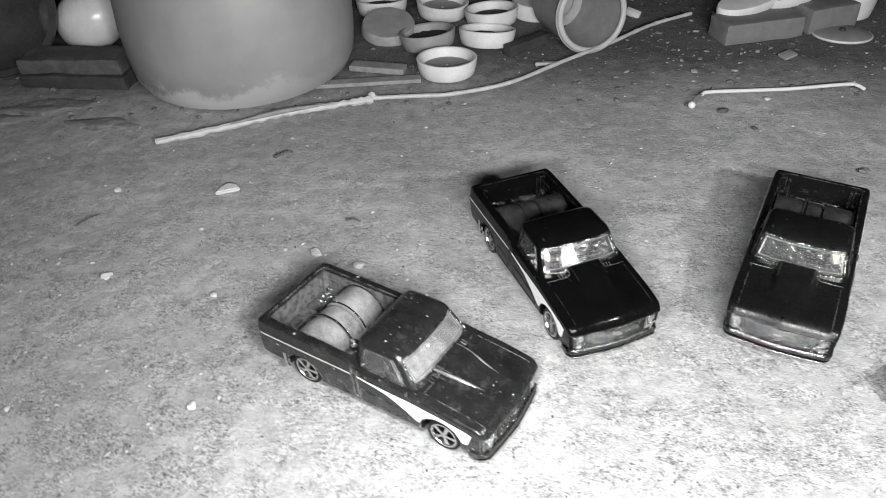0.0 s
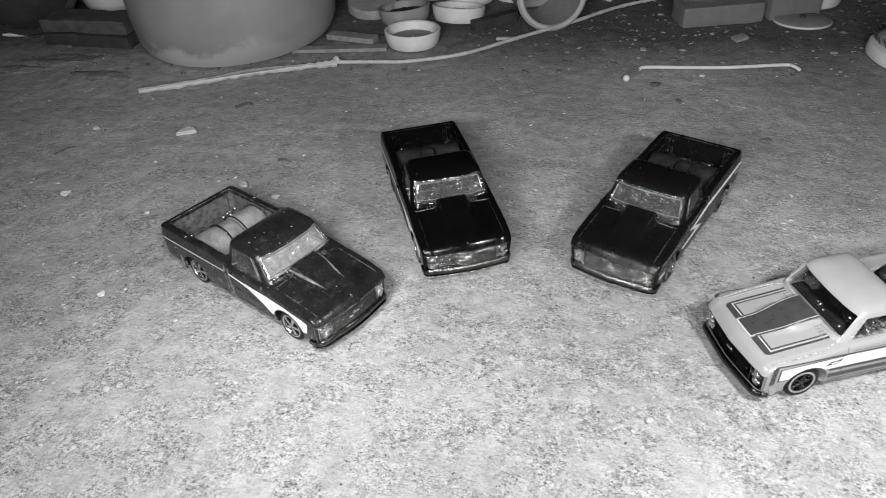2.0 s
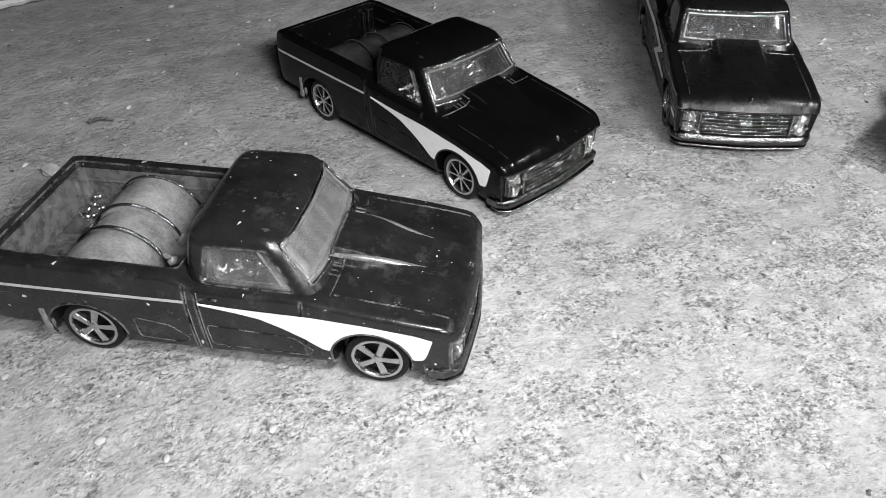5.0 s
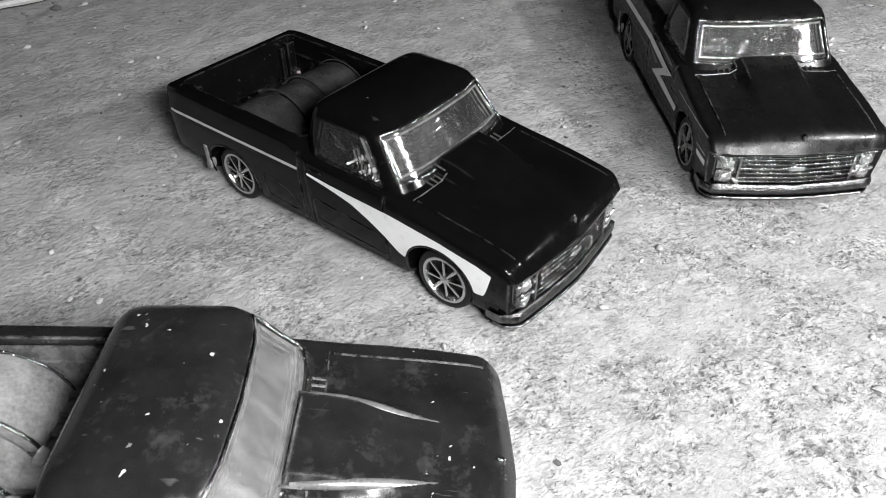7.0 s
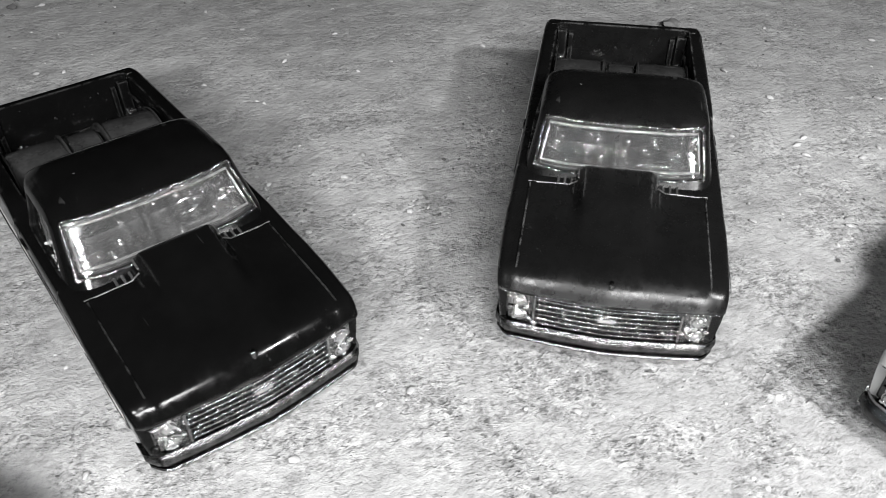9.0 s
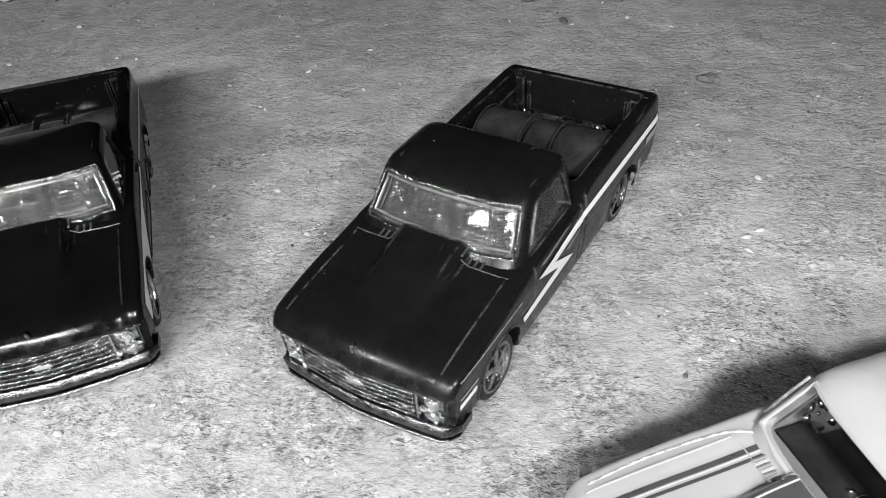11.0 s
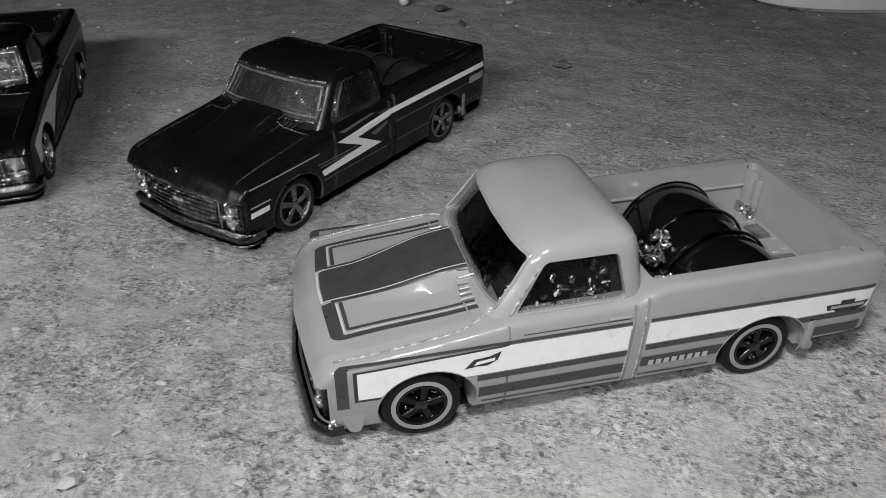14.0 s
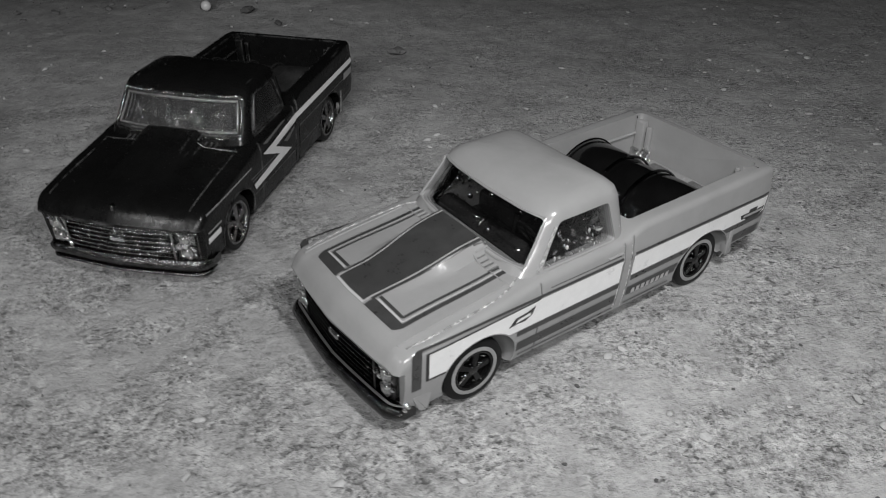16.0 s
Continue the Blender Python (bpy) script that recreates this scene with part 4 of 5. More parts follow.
        part("hood_panel_rim", hood_strip(frange(13.4, 31.2, 0.6), lambda x: s * (w(x) + 0.24), lambda x: s * (w(x) + 0.75), 0.07, 4), DARK_INK, t)
        turn = lambda x, x0, w, y: y - w * (1 - math.sqrt(max(0, 1 - (max(0, x - x0) / w) ** 2)))
        part("hood_frame", hood_strip(frange(13.6, 30.9, 0.6), lambda x: s * 10.6, lambda x: s * 11.3, 0.07, 4), DARK_INK, t)
        part("hood_frame_line", hood_strip(frange(13.6, 30.6, 0.6), lambda x: s * 10.3, lambda x: s * 10.45, 0.07, 4), PALE_INK, t)
        part("hood_frame_thin", hood_strip(frange(13.6, 30.0, 0.6), lambda x: s * 9.55, lambda x: s * 10.0, 0.07, 4), DARK_INK, t)
        part("hood_front_line", hood_strip(frange(30.6, 30.85, 0.1), lambda x: s * 4.7, lambda x: s * turn(x, 30.4, 0.6, 10.45), 0.09, 10), PALE_INK, t)
        part("hood_front_thin", hood_strip(frange(30.02, 30.45, 0.1), lambda x: s * (w(x) + 0.9), lambda x: s * turn(x, 29.9, 0.7, 10.0), 0.07, 10), DARK_INK, t)
        part("hood_front_band", hood_strip(frange(30.9, 32.4, 0.1), lambda x: s * 4.1, lambda x: s * turn(x, 30.9, 1.7, 11.3), 0.07, 14), DARK_INK, t)
    part("hood_panel_front", hood_strip(frange(32.1, 32.38, 0.1), lambda x: -3.7, lambda x: 3.7, 0.1, 12), PALE_INK, t)


TRUCK_WORN = pickup("worn dark grey die-cast toy pickup with a white wing stripe", -0.0162, 0.1575, -32.0, PAINT_WORN, GLASS_SCUFFED, CHROME_TRIM, SILVER, INSERT_GREY, BED_STAINED, CHROME_DULL, 5)
swoosh(TRUCK_WORN)
chipped_gaps(TRUCK_WORN, RUBBED_SHINE, False)
TRUCK_BLACK = pickup("glossy black die-cast toy pickup with a white wing stripe", 0.0349, 0.2018, -69.2, PAINT_BLACK, GLASS_CLEAR, CHROME_TRIM, SILVER, INSERT_DARK, PAINT_BLACK, CHROME_DULL, 8)
swoosh(TRUCK_BLACK)
TRUCK_BOLT = pickup("black die-cast toy pickup with a white lightning stripe", 0.1127, 0.1970, -118.6, PAINT_DUSK, GLASS_CLEAR, CHROME_TRIM, CHROME_TRIM, INSERT_DARK, PAINT_DUSK, CHROME_TRIM, 5)
bolt(TRUCK_BOLT)
TRUCK_PALE = pickup("pale grey die-cast toy pickup with white and dark racing bands", 0.1617, 0.1424, -160.4, PAINT_PALE, GLASS_DARK, CHROME_DARK, INSERT_DARK, INSERT_BLACK, PAINT_PALE, WHEEL_BLACK, 5, TYRE_LINE, 15.8)
racing(TRUCK_PALE)
chipped_gaps(TRUCK_PALE, CHIPPED_GLINT, True)


# ---- ground ----
def math_node(n, l, how, a, b, c=None):
    m = n.new("ShaderNodeMath")
    m.operation = how
    for k, v in enumerate((a, b, c)):
        if v is None:
            continue
        if isinstance(v, (int, float)):
            m.inputs[k].default_value = v
        else:
            l.new(v, m.inputs[k])
    return m.outputs[0]


def ground_material():
    mat, n, l, b = material("gritty_trodden_ground")
    co = n.new("ShaderNodeTexCoord").outputs["Object"]
    sep = n.new("ShaderNodeSeparateXYZ")
    l.new(co, sep.inputs[0])
    warp = n.new("ShaderNodeMapping")
    warp.inputs["Scale"].default_value = (1.0, 1.3, 1.0)
    warp.inputs["Rotation"].default_value = (0, 0, 0.3)
    l.new(co, warp.inputs[0])
    skew = warp.outputs[0]
    mid = noise_node(n, l, 90, 5, 0.7, co)
    fine = noise_node(n, l, 1150, 4, 0.75, co)
    # packed earth, softly mottled at three sizes
    col = ramp(n, l, noise_node(n, l, 170, 5, 0.62, co), [(0.3, 0.31), (0.5, 0.37), (0.7, 0.43)])
    col = mix(n, l, 0.45, col, ramp(n, l, noise_node(n, l, 10, 4, 0.55, co), [(0.35, 0.34), (0.65, 0.66)]), "OVERLAY")
    col = mix(n, l, 0.3, col, ramp(n, l, mid, [(0.32, 0.3), (0.7, 0.66)]), "OVERLAY")
    # grit is thick in some spots, thin in others, and thinner further off
    along = ramp(n, l, sep.outputs[1], [(0.03, 1.0), (0.13, 1.0), (0.2, 0.75), (0.31, 0.38), (0.4, 0.2)])
    where = mix(n, l, 1.0, ramp(n, l, noise_node(n, l, 75, 4, 0.65, co), [(0.41, 0.25), (0.57, 1.05)]), along, "MULTIPLY")
    coarse = ramp(n, l, noise_node(n, l, 520, 4, 0.66, skew), [(0.32, 0.1), (0.47, 0.46), (0.56, 0.54), (0.7, 0.82)])
    col = mix(n, l, mix(n, l, 1.0, where, 0.58, "MULTIPLY"), col, coarse, "OVERLAY")
    grain = ramp(n, l, noise_node(n, l, 1500, 2, 0.6, co), [(0.33, 0.15), (0.5, 0.5), (0.67, 0.8)])
    col = mix(n, l, mix(n, l, 1.0, where, 0.5, "MULTIPLY"), col, grain, "OVERLAY")
    # short dark curls, the shade of small bumps put into colour; soft dark dots, pale crumbs
    away = math_node(n, l, "ABSOLUTE", math_node(n, l, "SUBTRACT", noise_node(n, l, 420, 3, 0.6, skew), 0.5), 0)
    curl = mix(n, l, 1.0, ramp(n, l, away, [(0.0, 1), (0.045, 0)]), ramp(n, l, noise_node(n, l, 900, 2, 0.5, co), [(0.52, 0), (0.62, 0.9)]), "MULTIPLY")
    dots = ramp(n, l, noise_node(n, l, 850, 2, 0.55, skew), [(0.32, 1), (0.42, 0)])
    pits = mix(n, l, 1.0, mix(n, l, 1.0, curl, dots, "LIGHTEN"), where, "MULTIPLY")
    col = mix(n, l, mix(n, l, 1.0, pits, 0.8, "MULTIPLY"), col, 0.08)
    pale = ramp(n, l, noise_node(n, l, 360, 2, 0.5, co), [(0.6, 0), (0.68, 0.8)])
    col = mix(n, l, mix(n, l, 1.0, pale, where, "MULTIPLY"), col, 0.48)
    # dark damp soil beyond the stick
    soil = ramp(n, l, math_node(n, l, "MULTIPLY_ADD", mid, 0.09, sep.outputs[1]), [(0.385, 0), (0.43, 1)])
    dark = ramp(n, l, fine, [(0.3, 0.05), (0.7, 0.2)])
    l.new(mix(n, l, soil, col, dark), b.inputs["Base Color"])
    b.inputs["Roughness"].default_value = 0.9
    b.inputs["Specular IOR Level"].default_value = 0.25
    h = mix(n, l, pits, mix(n, l, where, 0.5, fine), 0.1)
    first = bump(n, l, b, h, 0.7, 0.0006)
    bump(n, l, b, mix(n, l, 0.5, mid, coarse), 0.5, 0.0012, first)
    return mat


def ground_height(x, y):
    return 0.0008 * noise.noise((x * 30, y * 30, 0)) + 0.00035 * noise.noise((x * 160, y * 160, 3)) + 0.00018 * noise.noise((x * 420, y * 420, 7))


def under_truck(x, y, r=0.0):
    for tx, ty, a in ((-0.0162, 0.1575, -32), (0.0349, 0.2018, -69.2), (0.1127, 0.1970, -118.6), (0.1617, 0.1424, -160.4)):
        c, s = math.cos(radians(a)), math.sin(radians(a))
        u, v = c * (x - tx) + s * (y - ty), -s * (x - tx) + c * (y - ty)
        if -0.044 - r < u < 0.038 + r and abs(v) < 0.0175 + r:
            return True
    return False


def ground():
    GX0, GX1, GY0, GY1, st = -0.30, 0.36, -0.02, 0.56, 0.0017
    nx, ny = int((GX1 - GX0) / st), int((GY1 - GY0) / st)
    verts, faces = [], []
    for j in range(ny + 1):
        for i in range(nx + 1):
            x, y = GX0 + (GX1 - GX0) * i / nx, GY0 + (GY1 - GY0) * j / ny
            e = min(i, j, nx - i, ny - j) / 12
            z = (ground_height(x, y) - 0.0003) * min(e, 1)
            verts.append((x, y, min(z, 0.0002) if under_truck(x, y) else z))
    w = nx + 1
    faces = [(j * w + i, j * w + i + 1, (j + 1) * w + i + 1, (j + 1) * w + i) for j in range(ny) for i in range(nx)]
    # flat skirt out to the horizon
    FAR = 400.0
    k = len(verts)
    verts += [(-FAR, -FAR, 0), (FAR, -FAR, 0), (FAR, FAR, 0), (-FAR, FAR, 0)]
    bot, right, top, left = [i for i in range(w)], [j * w + nx for j in range(ny + 1)], [ny * w + i for i in range(w)][::-1], [j * w for j in range(ny + 1)][::-1]
    for edge, a, b2 in ((bot, k, k + 1), (right, k + 1, k + 2), (top, k + 2, k + 3), (left, k + 3, k)):
        faces.append((a, b2, *edge[::-1]))
    me = bpy.data.meshes.new("ground")
    me.from_pydata(verts, [], faces)
    smooth(me, 80)
    me.materials.append(ground_material())
    return tagged(new("ground", me), "gritty grey trodden ground", "ground", kind="structure")


ground()


def rock_bm(r, seed, squash=0.6, rough=0.35, sub=2):
    bm = bmesh.new()
    bmesh.ops.create_icosphere(bm, subdivisions=sub, radius=1)
    for v in bm.verts:
        k = 1 + rough * noise.noise(v.co * 1.3 + Vector((seed * 7.1, seed * 3.3, 0)))
        v.co = Vector((v.co.x * k, v.co.y * k * 0.85, v.co.z * k * squash)) * r
    return bm


STONE = plain("pale_stone", 0.42, 0.66, 0.8, 600, relief=0.4)
STONE_DARK = plain("dark_stone", 0.05, 0.12, 0.85, 600, relief=0.4)
STONE_DIM = plain("dull_stone", 0.1, 0.2, 0.85, 600, relief=0.4)
GRIT_DIM = plain("soil_stained_grit", 0.1, 0.4, 0.85, 250, relief=0.3)
GRIT = plain("loose_grit", 0.28, 0.52, 0.85, 250, relief=0.3)


def grit(name, label, count, x0, x1, y0, y1, r0, r1, mat, seed, keep=None):
    rnd = random.Random(seed)
    proto = []
    for k in range(5):
        b = rock_bm(1, seed + k, 0.42, 0.5, 1)
        b.verts.ensure_lookup_table()
        proto.append(([v.co.copy() for v in b.verts], [[v.index for v in f.verts] for f in b.faces]))
        b.free()
    verts, faces = [], []
    for _ in range(count):
        x, y = rnd.uniform(x0, x1), rnd.uniform(y0, y1)
        if keep and rnd.random() > keep(x, y):
            continue
        r = r0 + (r1 - r0) * rnd.random() ** 4
        if under_truck(x, y, 0.001):
            continue
        m = Matrix.Translation((x, y, ground_height(x, y) - 0.0003 + r * 0.22)) @ Matrix.Rotation(rnd.uniform(0, 6.3), 4, "Z") @ Matrix.Rotation(rnd.uniform(-0.4, 0.4), 4, "X") @ Matrix.Diagonal((r, r * rnd.uniform(0.6, 1), r, 1))
        vs, fs = rnd.choice(proto)
        k = len(verts)
        verts += [tuple(m @ v) for v in vs]
        faces += [[i + k for i in f] for f in fs]
    me = bpy.data.meshes.new(name)
    me.from_pydata(verts, [], faces)
    smooth(me, 50)
    me.materials.append(mat)
    return tagged(new(name, me), label, "grit", kind="stuff")


patchy = lambda x, y: 0.25 + 0.75 * sstep(-0.15, 0.3, noise.noise((x * 55, y * 55, 1))) if y < 0.24 else 0.2
grit("grit", "fine pale grit on the ground", 9500, -0.25, 0.32, 0.0, 0.40, 0.0002, 0.0011, GRIT, 11, patchy)
grit("dark_grit", "dark specks of soil on the ground", 7000, -0.25, 0.32, 0.0, 0.45, 0.00016, 0.0006, STONE_DARK, 23, patchy)
grit("soil_crumbs", "crumbs of soil and stone under the clutter", 1700, -0.26, 0.30, 0.33, 0.50, 0.0005, 0.0022, STONE_DIM, 31)
grit("stone_crumbs", "pale crumbs near the wooden blocks", 130, 0.06, 0.24, 0.34, 0.44, 0.0004, 0.0024, GRIT_DIM, 37)


# ---- clutter at the back ----
WOOD = plain("weathered_wood", 0.16, 0.34, 0.75, 220, relief=0.5, grain=0.0006)
WOOD_PALE = plain("peeled_pale_wood", 0.34, 0.6, 0.6, 260, relief=0.5, grain=0.0004)
WOOD_DUSK = plain("dusty_dark_wood", 0.04, 0.12, 0.8, 200, relief=0.5, grain=0.0008)
WOOD_DARK = plain("damp_dark_wood", 0.02, 0.06, 0.8, 200, relief=0.5, grain=0.0008)


def clay():
    """Smooth clay, rubbed pale in a ragged patch round part of the foot."""
    mat, n, l, b = material("smooth_grey_clay")
    co = n.new("ShaderNodeTexCoord").outputs["Object"]
    tone = ramp(n, l, noise_node(n, l, 26, 5, 0.6, co), [(0.3, 0.22), (0.7, 0.3)])
    sep = n.new("ShaderNodeSeparateXYZ")
    l.new(co, sep.inputs[0])
    h = n.new("ShaderNodeMath")
    h.operation = "MULTIPLY_ADD"
    l.new(noise_node(n, l, 60, 5, 0.7, co), h.inputs[0])
    h.inputs[1].default_value = -0.04
    l.new(sep.outputs[2], h.inputs[2])
    m = n.new("ShaderNodeMapRange")
    l.new(h.outputs[0], m.inputs[0])
    m.inputs[1].default_value, m.inputs[2].default_value, m.inputs[3].default_value, m.inputs[4].default_value = -0.010, -0.004, 1, 0
    part_of = n.new("ShaderNodeMapRange")
    l.new(sep.outputs[0], part_of.inputs[0])
    part_of.inputs[1].default_value, part_of.inputs[2].default_value, part_of.inputs[3].default_value, part_of.inputs[4].default_value = -0.03, 0.03, 0.9, 0.15
    fac = n.new("ShaderNodeMath")
    fac.operation = "MULTIPLY"
    l.new(m.outputs[0], fac.inputs[0])
    l.new(part_of.outputs[0], fac.inputs[1])
    l.new(mix(n, l, fac.outputs[0], tone, 0.46), b.inputs["Base Color"])
    b.inputs["Roughness"].default_value = 0.55
    bump(n, l, b, noise_node(n, l, 90, 4, 0.6, co), 0.15, 0.0008)
    return mat


CLAY = clay()
CAP_WHITE = plain("white_bottle_cap_plastic", 0.62, 0.8, 0.5, 120, relief=0.15)
CAP_GREY = plain("dusty_grey_plastic", 0.24, 0.36, 0.6, 150, relief=0.2)
SOIL = plain("dark_potting_soil", 0.015, 0.1, 0.95, 500, relief=0.9, grain=0.002)
SOIL_DRY = plain("dry_crusted_soil", 0.12, 0.3, 0.95, 260, relief=0.9, grain=0.0015)
GLOSS_DARK = plain("dark_glossy_plastic", 0.03, 0.06, 0.18, 60)
WHITE_GLOSS = plain("white_glazed_plastic", 0.6, 0.74, 0.3, 60)

# round pot
pot = thing("round_pot", "smooth grey rounded clay pot on the soil", "pot", pose(-0.1120, 0.3925, 0.0, 1.5, -1, 20) @ Matrix.Diagonal((0.975, 0.975, 1.0, 1)))
part("pot_wall", lathe([(0, 0.003), (0.050, 0.002), (0.0572, 0.003), (0.0598, 0.008), (0.0612, 0.02), (0.0615, 0.034), (0.0602, 0.050), (0.0578, 0.059), (0.0540, 0.068), (0.0475, 0.079), (0.0400, 0.087), (0.0335, 0.092), (0.0310, 0.095), (0.0280, 0.095), (0.0300, 0.091), (0.044, 0.078), (0.056, 0.05), (0.052, 0.014), (0, 0.012)], 64), CLAY, pot)
part("pot_rim", lathe([(0.0285, 0.0945), (0.0315, 0.0965), (0.0345, 0.1020), (0.0355, 0.1045), (0.0335, 0.1060), (0.0312, 0.1040), (0.0282, 0.0975), (0.0285, 0.0945)], 64), CLAY, pot)

def cap(label, x, y, z, tilt, turn, r=0.0158, h=0.0088, up=True, mat=CAP_WHITE, fill=None, inner=None):
    t = thing("bottle_cap", label, "bottle cap", pose(x, y, z, tilt, 0, turn), "bottle caps beside the pot")
    w = 0.0011
    if up:
        prof_c = [(0, 0), (r * 0.86, 0), (r * 0.91, 0.0008), (r * 0.97, h * 0.5), (r, h * 0.88), (r * 1.005, h * 0.96), (r * 0.98, h * 1.01), (r * 0.92, h * 1.01), (r * 0.875, h * 0.94), (r * 0.85, h * 0.6), (r * 0.84, h * 0.4), (0, h * 0.38)]
    else:
        prof_c = [(r * 0.98, 0), (r, 0.0004), (r * 0.97, h - 0.001), (r * 0.92, h), (0, h), (0, h - w), (r * 0.88, h - w), (r * 0.9, 0)]
    part("cap_wall", lathe(prof_c, 48), mat, t)
    if up:
        part("cap_liner", shifted(lathe([(0, 0.0), (r * 0.8, 0.0), (r * 0.81, 0.0006), (r * 0.76, 0.0009), (0.001, 0.0009), (0.0008, 0.0016), (0, 0.0018)], 40), 0, 0, h * 0.39), inner or CAP_GREY, t)
    if fill:
        b = lathe([(0, h * 0.62), (r * 0.4, h * 0.66), (r * 0.75, h * 0.58), (r * 0.86, h * 0.5), (r * 0.82, 0.003), (0, 0.003)], 28)
        for v in b.verts:
            v.co.z += 0.0009 * noise.noise(v.co * 300)
        part("soil_fill", b, fill, t, "dark soil in the cap")
    return t


cap("white plastic bottle cap lying open side up", -0.0033, 0.3735, 0.0002, -3, 0)
cap("pale bottle cap half filled with dark soil", -0.0135, 0.4105, 0.0002, -8, 40, mat=CAP_GREY, fill=SOIL)
cap("grey bottle cap lying face down", -0.0370, 0.4270, 0.003, 14, 10, h=0.0058, up=False, mat=CAP_GREY)
cap("dusty white bottle cap leaning in the soil", 0.0190, 0.4080, 0.001, -12, -14, fill=SOIL)
cap("white bottle cap lying open side up", 0.0235, 0.4400, 0.001, -6, 30, inner=SOIL)
cap("white bottle cap behind the soil-filled one", -0.0060, 0.4560, 0.001, 4, 70)
cap("white bottle cap behind the grey one", -0.0430, 0.4620, 0.001, -6, 0, inner=SOIL)
cap("white bottle cap beside the cup", 0.0520, 0.4560, 0.0005, 3, 0, up=False)
cap("white open bottle cap behind the wooden blocks", 0.2290, 0.4400, 0.0005, 0, 0, r=0.017, h=0.013, inner=SOIL, fill=SOIL)
cap("white bottle cap lying behind the wooden block", 0.2010, 0.4420, 0.0005, 0, 0, r=0.018, h=0.010, up=False)


# cup lying on its side
cup = thing("plastic_cup", "grey plastic cup lying on its side on the soil", "cup", look((0.0745, 0.3960, 0.0205), (0.092, 0.340, 0.030)))
part("cup_wall", lathe([(0, 0.045), (0.0145, 0.045), (0.0158, 0.0435), (0.019, 0.004), (0.0205, 0.0025), (0.0208, 0.0008), (0.0198, 0), (0.0184, 0.0008), (0.018, 0.004), (0.0148, 0.0425), (0, 0.0432)], 48), CAP_GREY, cup)
part("cup_rim", lathe([(0.0186 + 0.0016 * math.cos(a), 0.0016 * math.sin(a)) for a in [2 * math.pi * k / 10 for k in range(11)]], 48), plain("pale_cup_rim", 0.36, 0.5, 0.4, 150), cup, "pale rolled rim")
base = part("cup_base_ring", lathe([(0.0085, 0.0), (0.0105, 0.0), (0.0108, 0.0016), (0.0085, 0.0018)], 32), CAP_GREY, cup)
base.matrix_local = Matrix.Translation((0, 0, 0.0405))

# dark bowl on its side, by the wooden blocks
bowl = thing("dark_bowl", "dark glossy plastic bowl lying on its side", "bowl", look((-0.246, 0.395, 0.033), (-0.225, 0.30, 0.075)))
part("bowl_wall", lathe([(0, -0.026), (0.014, -0.026), (0.027, -0.014), (0.031, -0.002), (0.034, 0.0), (0.0345, 0.0015), (0.033, 0.0022), (0.030, 0.001), (0.0285, -0.004), (0.024, -0.0135), (0.012, -0.022), (0, -0.0225)], 56), GLOSS_DARK, bowl)
part("bowl_ring", lathe([(0.0225 + 0.001 * math.cos(a), -0.0135 + 0.001 * math.sin(a)) for a in [2 * math.pi * k / 8 for k in range(9)]], 48), GLOSS_DARK, bowl)
part("bowl_foot", lathe([(0, -0.0222), (0.009, -0.0222), (0.0095, -0.019), (0.008, -0.018), (0.0075, -0.0215), (0, -0.0215)], 36), GLOSS_DARK, bowl)
arc = [(0.030 * math.cos(radians(a)), 0.030 * math.sin(radians(a)) * 0.8, 0.0018) for a in range(-112, -20, 8)]
single("plastic_ring", tube(arc, [0.0006 + 0.0011 * math.sin(math.pi * (k + 0.5) / len(arc)) for k in range(len(arc))], 8), CAP_WHITE, pose(-0.2560, 0.4060, 0.0, 0, 0, 14), "broken pale plastic ring under the bowl", "plastic ring")
for label, x, y, turn, L, seed in (("flat crust of dry soil beside the wood", -0.2050, 0.3455, 8, 0.020, 4), ("low crust of dry soil by the stick", -0.1700, 0.3270, -6, 0.015, 9), ("thin crust of dry soil beside the wood", -0.2250, 0.3340, 12, 0.014, 14)):
    crust = rock_bm(L, seed, 0.10, 0.6, 3)
    for v in crust.verts:
        v.co.y *= 0.42
    single("soil_crust", crust, SOIL_DRY, pose(x, y, 0.0003, 0, 0, turn), label, "soil crust")


def rough_block(name, label, cx, cy, w, d, h, turn, mat, seed, category="wooden block", group="", z=0.0, rough=0.035):
    bm = box(-w / 2, w / 2, -d / 2, d / 2, 0, h, min(w, d, h) * 0.09, 2)
    bmesh.ops.subdivide_edges(bm, edges=[e for e in bm.edges if e.calc_length() > min(d, h) * 0.5], cuts=5, use_grid_fill=True)
    for v in bm.verts:
        o = v.co * 160 + Vector((seed * 5, 0, 0))
        v.co += Vector((noise.noise(o), noise.noise(o + Vector((9, 0, 0))), noise.noise(o + Vector((0, 9, 0))))) * min(d, h) * rough
    return single(name, bm, mat, pose(cx, cy, z, 0, 0, turn), label, category, group)


PLANK = plain("dusty_planed_wood", 0.15, 0.23, 0.7, 140, relief=0.35, grain=0.0005)
rough_block("wooden_block", "dusty grey wooden block on the soil", 0.1690, 0.4110, 0.047, 0.019, 0.0115, 13, PLANK, 1, group="wooden blocks")
rough_block("wooden_block", "short grey wooden block beside the longer one", 0.2105, 0.4240, 0.032, 0.020, 0.0135, 18, PLANK, 2, group="wooden blocks")
rough_block("dark_wood_piece", "damp dark piece of wood beside the pot", -0.1970, 0.3770, 0.058, 0.020, 0.0072, -7, WOOD_DARK, 3, rough=0.12)
rough_block("dark_wood_piece", "damp dark plank lying on another plank", -0.1985, 0.3790, 0.055, 0.019, 0.0078, -4, WOOD_DUSK, 12, z=0.0074, rough=0.12)
